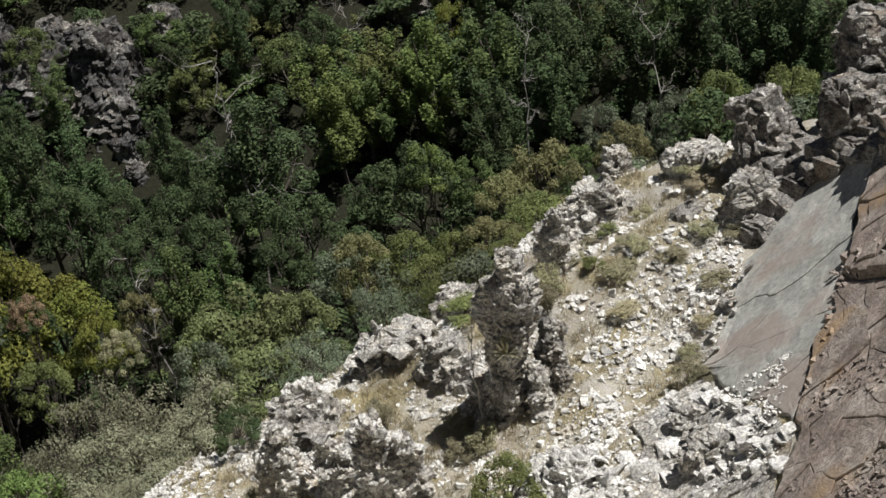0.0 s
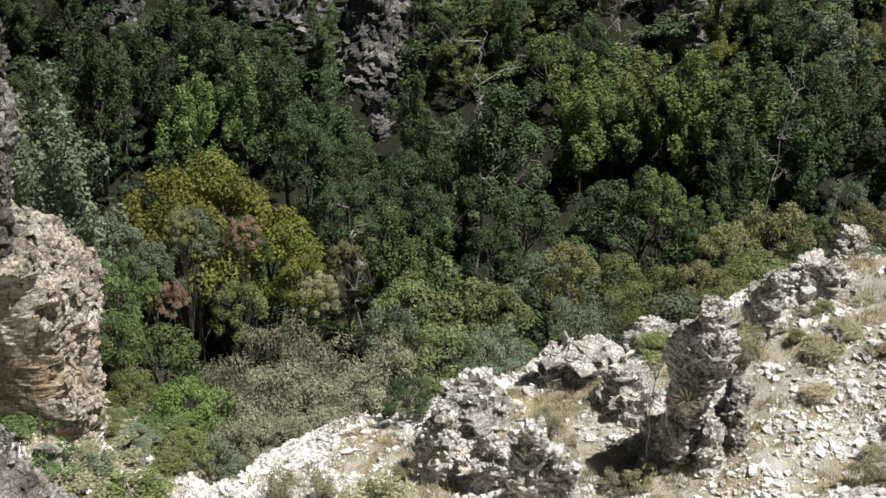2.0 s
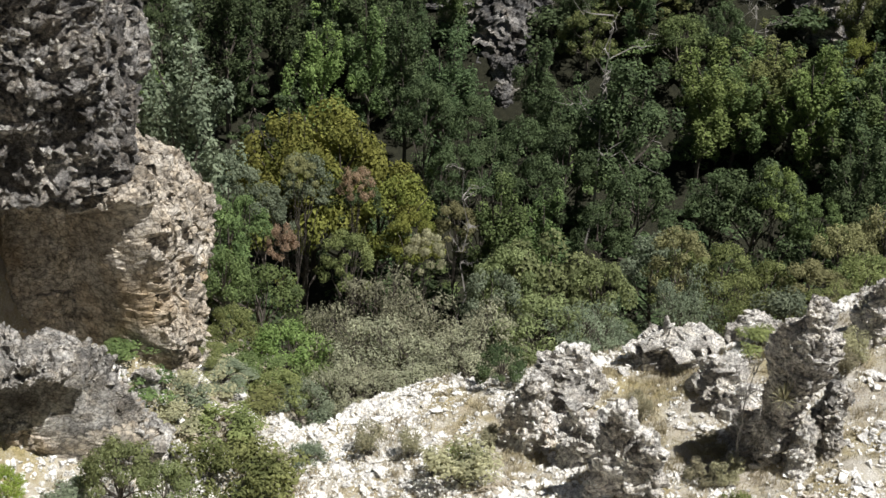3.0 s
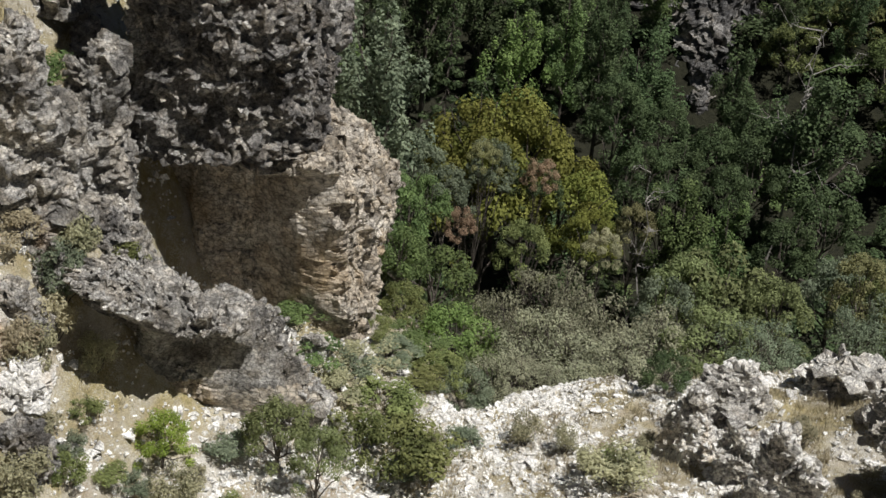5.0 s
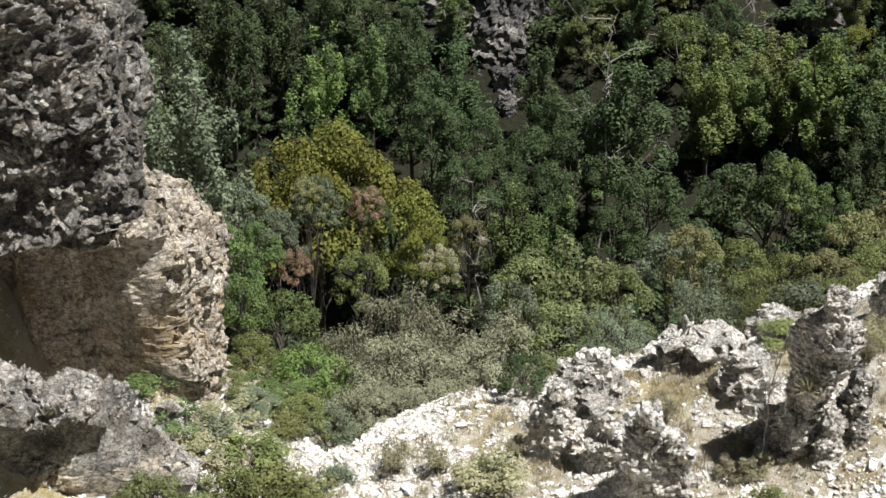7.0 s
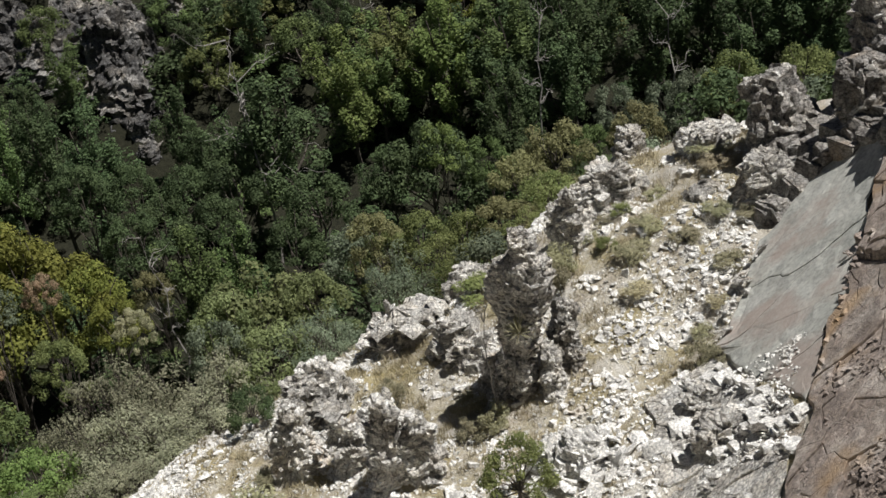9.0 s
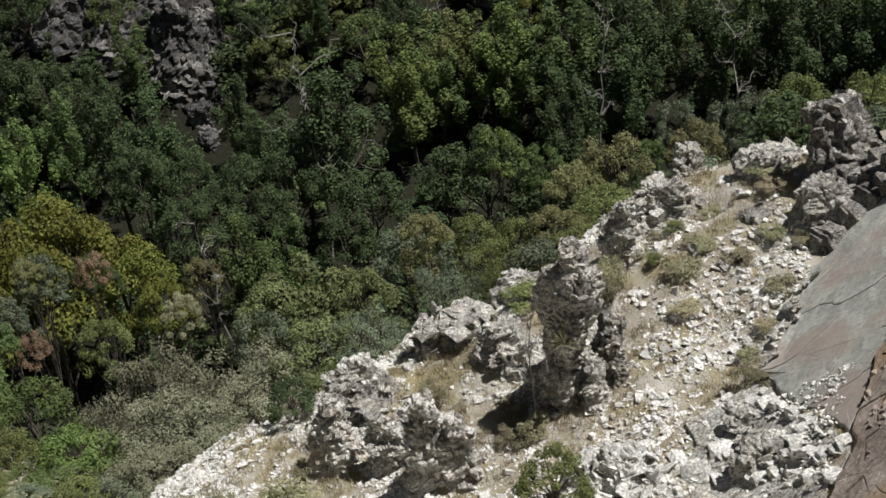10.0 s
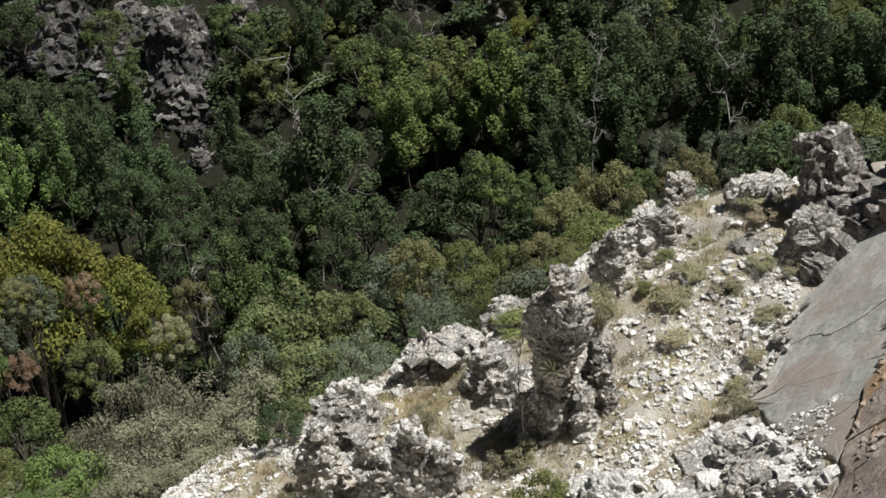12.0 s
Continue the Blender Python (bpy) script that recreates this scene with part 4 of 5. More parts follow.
rock("far_outcrop", "grey rock wall on the far slope", 7.42, 96.59, 7.82, 6.25, 5.39, 4.00, M_FARROCK, CRAG, 65, big=14, chunks=0.4, lumps=5, block=1.4, amp=0.5, step=0.3)
rock("far_boulder", "pale boulder below the rock rib", -14.31, 88.15, 4.66, 2.22, 1.82, 1.70, M_FARROCK, LOW, 66, block=1.0, amp=0.2, step=0.12)
rock("far_boulder", "grey boulder below the rock rib", -14.17, 86.60, 3.63, 1.66, 1.69, 1.50, M_FARROCK, LOW, 67, block=0.8, amp=0.2, step=0.12)
rock("far_outcrop", "grey rock wall on the far slope", -22.80, 97.80, 9.86, 3.79, 9.83, 6.00, M_FARROCK, CRAG, 68, big=14, chunks=0.4, lumps=5, block=1.6, amp=0.6, step=0.35)
rock("far_outcrop", "grey mottled rock wall on the far slope", -14.40, 94.47, 8.70, 4.13, 7.08, 5.00, M_FARROCK, CRAG, 70, big=14, chunks=0.4, lumps=5, block=1.6, amp=0.6, step=0.35)
rock("far_outcrop", "dark grey rock wall on the far slope", -22.05, 95.93, 8.80, 3.81, 8.49, 5.00, M_FARROCK, CRAG, 71, big=14, chunks=0.4, lumps=5, block=1.6, amp=0.6, step=0.35)
rock("far_outcrop", "grey rock wall on the far slope", -26.34, 99.65, 11.48, 3.40, 10.04, 6.00, M_FARROCK, CRAG, 72, big=14, chunks=0.4, lumps=5, block=1.6, amp=0.6, step=0.35)
rock("far_outcrop", "pale grey rock rib on the far slope", -17.80, 96.19, 9.52, 3.60, 6.62, 5.00, M_FARROCK, CRAG, 73, big=14, chunks=0.4, lumps=5, block=1.6, amp=0.6, step=0.35)
rock("far_outcrop", "broken grey rock rib on the far slope", -16.72, 91.97, 7.17, 3.15, 4.08, 4.00, M_FARROCK, CRAG, 74, big=14, chunks=0.4, lumps=4, block=1.2, amp=0.5, step=0.2)
rock("far_outcrop", "broken grey rock rib on the far slope", -15.56, 90.14, 5.84, 2.46, 4.03, 3.50, M_FARROCK, CRAG, 75, big=14, chunks=0.4, lumps=4, block=1.2, amp=0.5, step=0.2)
rock("far_outcrop", "broken grey rock on the far slope", -18.96, 96.57, 10.00, 2.98, 3.65, 3.00, M_FARROCK, CRAG, 81, big=8, chunks=0.4, lumps=4, block=1.2, amp=0.4, step=0.35)
rock("far_outcrop", "broken grey rock on the far slope", -15.98, 95.36, 9.82, 2.95, 3.99, 3.00, M_FARROCK, CRAG, 82, big=8, chunks=0.4, lumps=4, block=1.2, amp=0.4, step=0.35)
rock("far_outcrop", "broken grey rock on the far slope", -17.51, 93.35, 8.11, 2.55, 3.16, 3.00, M_FARROCK, CRAG, 83, big=8, chunks=0.4, lumps=4, block=1.2, amp=0.4, step=0.35)
rock("far_outcrop", "broken grey rock on the far slope", -14.97, 90.69, 6.43, 3.04, 2.70, 2.50, M_FARROCK, CRAG, 84, big=8, chunks=0.4, lumps=4, block=1.2, amp=0.4, step=0.2)
rock("far_outcrop", "pale rock rib on the far slope", -11.28, 96.08, 9.33, 2.98, 3.20, 3.00, M_FARROCK, CRAG, 85, big=8, chunks=0.4, lumps=4, block=1.2, amp=0.4, step=0.35)
rock("far_outcrop", "pale rock rib on the far slope", -10.02, 94.12, 8.22, 2.67, 2.37, 2.50, M_FARROCK, CRAG, 86, big=8, chunks=0.4, lumps=4, block=1.0, amp=0.35, step=0.2)
rock("far_outcrop", "grey ledges on the far slope", -22.37, 97.84, 10.61, 2.59, 4.54, 3.00, M_FARROCK, CRAG, 87, big=8, chunks=0.4, lumps=4, block=1.2, amp=0.4, step=0.35)
rock("far_outcrop", "pale rock among the far trees", -33.30, 95.81, 8.91, 3.38, 2.51, 3.00, M_FARROCK, CRAG, 88, big=8, chunks=0.4, lumps=4, block=1.2, amp=0.4, step=0.35)
rock("far_outcrop", "grey rock wall among the far trees", -33.12, 93.61, 7.20, 3.24, 3.70, 4.00, M_FARROCK, CRAG, 69, big=14, chunks=0.4, lumps=5, block=1.4, amp=0.5, step=0.3)

# ---- bedrock plates of the ramp ----
def clip_polygon(poly, mid, way):
    """Keeps the part of a polygon behind the line through mid across way."""
    out = []
    for a, b in zip(poly, poly[1:] + poly[:1]):
        da, db = (a - mid).dot(way), (b - mid).dot(way)
        if da <= 0:
            out.append(a)
        if (da < 0) != (db < 0) and abs(da - db) > 1e-9:
            out.append(a + (b - a) * (da / (da - db)))
    return out


def ramp_spot(s, v):
    """Place on the ramp: s metres across it and v metres up along it."""
    return SLAB_A[0] + SLAB_DIR[0] * v + SLAB_DIR[1] * s, SLAB_A[1] + SLAB_DIR[1] * v - SLAB_DIR[0] * s


def plate(parent, poly, top, gap, rng, material, tilt):
    """One plate of rock: polygon in ramp coordinates, shrunk by a joint, with a worn rim."""
    mid = sum(poly, Vector((0, 0))) / len(poly)
    ring = []
    for a, b in zip(poly, poly[1:] + poly[:1]):
        n = max(1, int((b - a).length / 0.22))
        for k in range(n):
            q = a + (b - a) * (k / n)
            off = noise.noise_vector((q.x * 3.1, q.y * 3.1, 2.0)) + 0.5 * noise.noise_vector((q.x * 9, q.y * 9, 4.0))
            slow = noise.noise_vector((q.x * 0.9, q.y * 0.9, 8.0))
            ring.append(q + Vector((off.x, off.y)) * 0.08 + Vector((slow.x, slow.y)) * 0.3)
    ring = [q + (mid - q).normalized() * gap for q in ring]
    tx, ty = rng.uniform(-tilt, tilt), rng.uniform(-tilt, tilt)
    flat = []
    for share, rise in ((1.0, -0.35), (1.0, top - 0.012), (0.97, top), (0.6, top), (0.3, top)):
        for q in ring:
            w = mid + (q - mid) * share
            x, y = ramp_spot(w.x, w.y)
            up = rise + (tx * (w.x - mid.x) + ty * (w.y - mid.y) + 0.03 * noise.noise((x * 0.9, y * 1.7, 3.0))
                         + 0.008 * noise.noise((x * 5, y * 5, 5.0)) if rise > 0 else 0)
            flat.append((x, y, up))
    flat.append((*ramp_spot(mid.x, mid.y), top))
    verts = np.array(flat)
    verts[:, 2] += height(verts[:, 0], verts[:, 1], 0.1)
    m, faces = len(ring), []
    for k in range(4):
        for i in range(m):
            j = (i + 1) % m
            faces.append((k * m + j, k * m + i, (k + 1) * m + i, (k + 1) * m + j))
    faces += [(4 * m + (i + 1) % m, 4 * m + i, len(verts) - 1) for i in range(m)]
    me = mesh_from("rock_plate", verts, faces, material)
    child("rock_plate", me, parent)


def plates(name, label, outline, count, stretch, top, gap, material, seed, tilt=0.05):
    """A bedding plane broken into plates along its joints; the outline is in ramp coordinates."""
    rng = random.Random(seed)
    ob = tagged(new(name), label, "rock face")
    outline = [Vector(c) for c in outline]
    low = Vector((min(c.x for c in outline), min(c.y for c in outline)))
    high = Vector((max(c.x for c in outline), max(c.y for c in outline)))
    pts = [Vector((rng.uniform(low.x, high.x), rng.uniform(low.y, high.y))) for _ in range(count)]
    for p in pts:
        poly = list(outline)
        for q in pts:
            if q is p or (q - p).length > 6:
                continue
            d = q - p
            poly = clip_polygon(poly, (p + q) / 2, Vector((d.x * stretch * stretch, d.y)))
            if len(poly) < 3:
                break
        if len(poly) >= 3:
            plate(ob, poly, rng.uniform(*top), gap * rng.choice((0.5, 0.8, 1.0, 2.0)), rng, material, tilt)
    return ob


plates("bedrock_slab", "smooth grey bedrock slab with few joints beside the scree",
       ((-0.1, 0.9), (3.4, -3.3), (3.5, 2.6), (3.8, 6.5), (3.4, 7.1), (1.3, 7.6), (0.2, 5.4)), 7, 0.55, (0.10, 0.14), 0.010, M_SLAB, 3, 0.015)
plates("bedrock_face", "brown fractured bedrock face broken into rough plates",
       ((3.46, -3.4), (3.6, -9.5), (9.5, -11), (9.5, -3.7), (6.4, -1.2), (3.55, 1.3)), 120, 1.3, (0.16, 0.27), 0.012, M_RED, 4, 0.035)
plates("bedrock_face", "brown fractured bedrock step above a shaded ledge",
       ((3.56, 1.4), (6.5, -1.1), (9.5, -3.6), (9.5, 4.4), (3.75, 5.1)), 70, 1.3, (0.40, 0.54), 0.012, M_RED, 9, 0.035)
plates("bedrock_face", "grey fractured bedrock above the smooth slab",
       ((1.3, 7.7), (3.45, 7.2), (3.9, 5.25), (9.5, 4.5), (9.5, 10), (2.0, 10)), 44, 0.8, (0.25, 0.5), 0.008, M_CRAG, 6, 0.1)
plates("bedrock_face", "broken grey ledge below the smooth slab",
       ((-0.2, 0.7), (3.3, -3.5), (3.5, -9.0), (0.5, -6.5), (-1.6, -1.0)), 60, 1.0, (0.02, 0.10), 0.004, M_PALE, 8, 0.03)


def ledge_blocks(s0, v0, s1, v1, count, sizes, material, seed, label):
    """Broken blocks lying along a ledge of the ramp."""
    rng = np.random.default_rng(seed)
    for k in range(count):
        t = rng.random()
        x, y = ramp_spot(s0 + (s1 - s0) * t + rng.normal() * 0.12, v0 + (v1 - v0) * t + rng.normal() * 0.12)
        size = rng.uniform(*sizes)
        ob = new("ledge_block", chunk_mesh(int(rng.integers(len(HULLS))), material))
        ob.matrix_world = pose(x, y, float(height(x, y)) + 0.26 + 0.1 * size, rng.normal() * 10, rng.normal() * 10, rng.random() * 360) @ Matrix.Scale(size, 4)
        tagged(ob, label, "rock", "blocks along the bedrock ledges")


ledge_blocks(3.2, 1.7, 6.6, -1.2, 14, (0.12, 0.3), M_RED, 51, "brown rock block on the bedrock ledge")
ledge_blocks(1.2, 7.7, 3.6, 7.2, 18, (0.3, 0.8), M_CRAG, 52, "grey rock block along the slab's head")
ledge_blocks(3.9, 5.2, 9.0, 4.6, 24, (0.3, 0.8), M_CRAG, 53, "grey rock block on the bedrock ledge")
ledge_blocks(0.4, -1.6, 3.0, -5.0, 9, (0.25, 0.6), M_ROCK, 57, "grey rock block on the broken ledge")
ledge_blocks(-0.6, -0.6, 1.0, -3.0, 9, (0.2, 0.5), M_PALE, 58, "pale rock block on the broken ledge")
ledge_blocks(1.0, -4.5, 3.3, -7.5, 10, (0.2, 0.55), M_PALE, 59, "pale rock block on the broken ledge")
ledge_blocks(-0.2, 1.0, 0.2, 4.8, 16, (0.2, 0.5), M_PALE, 55, "pale rock block beside the slab")
ledge_blocks(3.5, -3.0, 3.6, 2.0, 6, (0.1, 0.28), M_RED, 56, "brown rock block in the slab's corner")


def block_field(name, label, outline, count, sizes, material, seed, sink=0.3, rise=0.0, slim=1.0):
    """Bedrock broken into large fitted blocks; the outline is in ramp coordinates."""
    rng = random.Random(seed)
    outline = [Vector(c) for c in outline]
    ob = None
    for k in range(count * 6):
        if count <= 0:
            break
        p = Vector((rng.uniform(min(c.x for c in outline), max(c.x for c in outline)),
                    rng.uniform(min(c.y for c in outline), max(c.y for c in outline))))
        inside = False
        for a, b in zip(outline, outline[1:] + outline[:1]):
            if (a.y > p.y) != (b.y > p.y) and p.x < (b.x - a.x) * (p.y - a.y) / (b.y - a.y) + a.x:
                inside = not inside
        if not inside:
            continue
        count -= 1
        x, y = ramp_spot(p.x, p.y)
        size = rng.uniform(*sizes)
        z = float(height(x, y)) + rise * rng.random() - sink * size
        if ob is None:
            ob = tagged(new(name), label, "rock face")
        part = child("rock_block", block_mesh(rng.randrange(len(BIG_BLOCKS)), material), ob)
        part.matrix_world = pose(x, y, z + 0.2, rng.gauss(0, 6), rng.gauss(0, 6), rng.choice((20, 110, 200, 290)) + rng.gauss(0, 12)) @ Matrix.Diagonal((size, size, size * slim, 1))
    return ob


block_field("bedrock_face", "grey fractured bedrock broken into fitted blocks above the slab",
            ((0.2, 6.0), (1.3, 7.4), (3.5, 7.0), (3.9, 5.8), (9.5, 5.0), (9.5, 8.0), (5.0, 9.5), (1.0, 10.5), (-0.6, 8.0)), 260, (0.4, 1.0), M_CRAG, 71, 0.25, 0.3)
block_field("bedrock_face", "brown broken blocks along the bedrock step",
            ((3.5, 1.5), (9.5, -3.4), (9.5, -2.6), (3.6, 2.2)), 60, (0.2, 0.55), M_RED, 72, 0.25, 0.3, 0.7)
block_field("bedrock_face", "pale broken ledge of fitted blocks at the slab's foot",
            ((-0.3, 0.7), (0.6, -0.4), (3.3, -3.6), (3.45, -5.2), (0.4, -3.2), (-1.4, -0.6)), 70, (0.2, 0.55), M_STONE, 73, 0.3, 0.04, 0.5)
block_field("bedrock_face", "broken brown blocks in the corner beside the slab",
            ((3.4, -3.2), (3.7, -3.2), (3.9, 2.0), (3.5, 2.0)), 16, (0.12, 0.3), M_RED, 74, 0.3, 0.05, 0.7)


def tilted_plates(label, spots, material, seed, group, lean=22):
    """Flat broken plates of bedrock leaning on one another."""
    rng = random.Random(seed)
    for x, y, z, size in spots:
        ob = new("rock_plate", chunk_mesh(rng.randrange(len(HULLS)), material))
        ob.matrix_world = pose(x, y, z, rng.gauss(-12, lean * 0.6), rng.gauss(10, lean * 0.6), rng.uniform(0, 360)) @ Matrix.Diagonal((size, size, size * 0.8, 1))
        tagged(ob, label, "rock", group)


tilted_plates("pale flat limestone plate leaning on the outcrop",
              ((-0.07, 38.4, 16.65, 1.35), (-0.95, 39.0, 16.5, 1.1), (-1.42, 39.2, 15.95, 0.8), (0.98, 39.5, 16.55, 1.1), (1.24, 36.1, 17.6, 0.9),
               (0.77, 36.4, 16.8, 0.8), (-3.0, 37.5, 16.7, 0.8), (-2.9, 36.4, 15.6, 0.9), (-2.4, 36.9, 15.8, 0.8), (-1.17, 31.5, 17.6, 0.8),
               (-3.7, 36.7, 16.2, 0.7), (0.36, 38.7, 16.75, 0.9), (1.66, 35.9, 17.2, 0.8)), M_PALE, 61, "plates on the outcrops")
HEAP = random.Random(62)
heap = [(4.0 + HEAP.gauss(0, 0.75), 28.9 + HEAP.gauss(0, 0.8), HEAP.uniform(0.35, 0.95)) for _ in range(46)]
tilted_plates("white broken limestone plate in a heap at the scree's edge",
              [(x, y, max(float(height(x, y)), 16.7 + 0.5 * math.exp(-((x - 4) ** 2 + (y - 29) ** 2))) + 0.12 * size, size) for x, y, size in heap], M_STONE, 63, "plates in the white heap", 30)


def chips(label, s0, v0, s1, v1, count, up, material, seed):
    """Small broken chips lying in the cracks of the bedrock."""
    rng = np.random.default_rng(seed)
    s, v = rng.uniform(s0, s1, count * 3), rng.uniform(v0, v1, count * 3)
    keep = np.flatnonzero(value3(s * 0.9, v * 0.9, s * 0, seed) + 0.5 * value3(s * 3, v * 3, s * 0, seed + 1) > 0.15)[:count]
    x, y = ramp_spot(s[keep], v[keep])
    size = 0.07 / (1 - 0.9 * rng.random(len(keep))) ** 0.6
    p, f = joined_chunks(rng, np.stack([x, y, height(x, y) + up + size * 0.05], -1), size, 0.3, (0.0, -0.3))
    tagged(new("chips", mesh_from("chips", p, f, material)), label, "rubble", kind="stuff")


chips("brown rock chips lying on the fractured bedrock", 3.7, -10.0, 9.0, -2.5, 900, 0.2, M_RED, 81)
chips("brown rock chips lying on the bedrock step", 4.6, 0.8, 9.0, 4.0, 350, 0.44, M_RED, 82)
chips("pale rock chips lying on the broken ledge", -0.6, -4.5, 3.2, -0.5, 500, 0.1, M_STONE, 83)

# ---- scree ----
def stone_points(rng, count, size, flat):
    """Angular broken stones: eight uneven corners each."""
    corner = np.array([(-1, -1, -1), (1, -1, -1), (1, 1, -1), (-1, 1, -1), (-1, -1, 1), (1, -1, 1), (1, 1, 1), (-1, 1, 1)], float)
    p = corner[None] * (1 + rng.uniform(-0.5, 0.3, (count, 8, 3)))
    p = p * np.stack([0.5 + 0.5 * rng.random(count), 0.35 + 0.4 * rng.random(count), flat * (0.25 + 0.5 * rng.random(count))], -1)[:, None] * size[:, None, None] / 2
    a, b, c = rng.random(count) * 6.28, rng.normal(size=count) * 0.35, rng.normal(size=count) * 0.35
    x, y, z = p[..., 0], p[..., 1], p[..., 2]
    y, z = y * np.cos(b)[:, None] - z * np.sin(b)[:, None], y * np.sin(b)[:, None] + z * np.cos(b)[:, None]
    x, z = x * np.cos(c)[:, None] + z * np.sin(c)[:, None], -x * np.sin(c)[:, None] + z * np.cos(c)[:, None]
    x, y = x * np.cos(a)[:, None] - y * np.sin(a)[:, None], x * np.sin(a)[:, None] + y * np.cos(a)[:, None]
    return np.stack([x, y, z], -1)


STONE_FACES = np.array([(0, 3, 2, 1), (4, 5, 6, 7), (0, 1, 5, 4), (1, 2, 6, 5), (2, 3, 7, 6), (3, 0, 4, 7)])


def scree_spots(rng, count, more=0.0, bare=0.55):
    """Where stones lie: thick in the runnels, thin on the grass, none on the bedrock ramp."""
    turn = np.radians(rng.uniform(-44, 19, count))
    edge = np.interp(np.degrees(turn), EDGE_TURN, EDGE_FAR) + 0.8
    r = np.sqrt(rng.uniform(0, 1, count) * (edge ** 2 - 24.0 ** 2) + 24.0 ** 2)
    x, y = r * np.sin(turn), r * np.cos(turn)
    side = (x - SLAB_A[0]) * SLAB_DIR[1] - (y - SLAB_A[1]) * SLAB_DIR[0]
    thick = 0.5 + 0.8 * value3(x * 0.45, y * 0.45, x * 0, 77) + 0.5 * value3(x * 1.3, y * 1.3, x * 0, 78)
    thick = thick + more - bare * ramp(-x, 14.5, 18.5) if more >= 0 else 0.75 - 0.6 * thick
    gully = np.exp(-((x + 10.5) / 3.2) ** 2)
    keep = (rng.random(count) < np.clip(thick + (0.7 if more >= 0 else -0.3) * gully, 0.06, 1)) & (side < 0.0)
    return x[keep], y[keep]


def scree():
    rng = np.random.default_rng(8)
    x, y = scree_spots(rng, 60000)
    size = 0.066 / (1 - rng.random(len(x)) * 0.93) ** 0.62
    p = stone_points(rng, len(x), size, 0.9)
    p += np.stack([x, y, height(x, y) + size * 0.06], -1)[:, None]
    faces = (STONE_FACES[None] + np.arange(len(x))[:, None, None] * 8).reshape(-1, 4)
    tagged(new("scree", mesh_from("scree", p.reshape(-1, 3), faces, M_STONE)),
           "pale broken limestone scree on the dry slope", "scree", kind="stuff")
    x, y = scree_spots(rng, 5200)
    size = 0.2 / (1 - rng.random(len(x)) * 0.8) ** 0.6
    v, f = joined_chunks(rng, np.stack([x, y, height(x, y) + size * 0.08], -1), size, 0.3, (0.0, 0.0))
    tagged(new("scree", mesh_from("scree", v, f, M_STONE)), "angular pale limestone rubble on the slope", "scree", kind="stuff")
    # larger blocks, each on its own
    x, y = scree_spots(rng, 620)
    x, y = x[:240], y[:240]
    size = rng.uniform(0.3, 0.68, len(x))
    shapes = [mesh_from("stone", v, f, M_STONE) for v, f in HULLS]
    for k in range(len(x)):
        ob = new("stone", shapes[k % 36])
        ob.matrix_world = pose(x[k], y[k], float(height(x[k], y[k])) + 0.05 * size[k], 8 * math.sin(k), 12 * math.cos(k), k * 67) @ Matrix.Scale(size[k], 4)
        tagged(ob, "angular pale limestone block lying on the scree", "stone", "loose blocks on the scree")


scree()


def grass():
    """Tufts of dry grass between the stones."""
    rng = np.random.default_rng(12)
    x, y = scree_spots(rng, 9000, -0.35, 0.0)
    blades = 22
    n = len(x)
    cx = np.repeat(x, blades) + rng.normal(size=n * blades) * 0.1
    cy = np.repeat(y, blades) + rng.normal(size=n * blades) * 0.1
    tall = np.repeat(rng.uniform(0.1, 0.3, n), blades) * rng.uniform(0.6, 1.2, n * blades)
    turn = rng.random(n * blades) * 6.28
    lean = tall * rng.uniform(0.2, 0.9, n * blades)
    z = height(cx, cy) - 0.02
    w = 0.012
    a = np.stack([cx - w * np.sin(turn), cy + w * np.cos(turn), z], -1)
    b = np.stack([cx + w * np.sin(turn), cy - w * np.cos(turn), z], -1)
    c = np.stack([cx + lean * np.cos(turn), cy + lean * np.sin(turn), z + tall], -1)
    verts = np.stack([a, b, c], 1).reshape(-1, 3)
    tagged(new("dry_grass", mesh_from("dry_grass", verts, np.arange(len(verts)).reshape(-1, 3), M_LEAF["straw"])),
           "straw-coloured dry grass tufts among the scree", "grass", kind="stuff")


grass()

# ---- plants ----
# Many trees here carry the wood's shade as a dark leaf tone.
plant("tree", "grey", -21.23, 49.65, 14.03, 4.70, "on the canyon floor")
plant("dome", "yellow", -21.14, 62.52, 10.59, 6.53, "in the creek-side wood")
plant("dome", "yellow", -20.02, 63.94, 11.03, 6.91, "in the creek-side wood")
plant("dome", "yellow", -18.24, 62.91, 10.42, 6.19, "in the creek-side wood")
plant("dome", "yellow", -19.72, 61.41, 9.63, 7.06, "in the creek-side wood")
plant("dome", "yellow", -16.29, 62.93, 9.00, 5.27, "in the creek-side wood")
plant("dome", "yellow", -14.82, 61.75, 8.35, 4.57, "in the creek-side wood")
plant("dome", "yellow", -13.60, 59.46, 7.36, 2.97, "in the creek-side wood")
plant("conifer", "dark", -27.52, 75.12, 12.87, 4.37, "on the canyon floor")
plant("tree", "dark", -30.28, 78.35, 14.15, 5.69, "on the canyon floor")
plant("tree", "dark", -28.53, 83.25, 12.01, 5.18, "on the canyon floor")
plant("conifer", "grey", -27.14, 85.81, 8.03, 3.07, "on the canyon floor")
plant("tree", "bright", -23.70, 76.41, 10.69, 4.04, "on the canyon floor")
plant("tree", "green", -21.84, 81.11, 9.83, 4.23, "on the canyon floor")
plant("tree", "dark", -18.56, 77.82, 10.83, 4.77, "on the canyon floor")
plant("tree", "dark", -15.68, 75.39, 11.29, 4.25, "on the canyon floor")
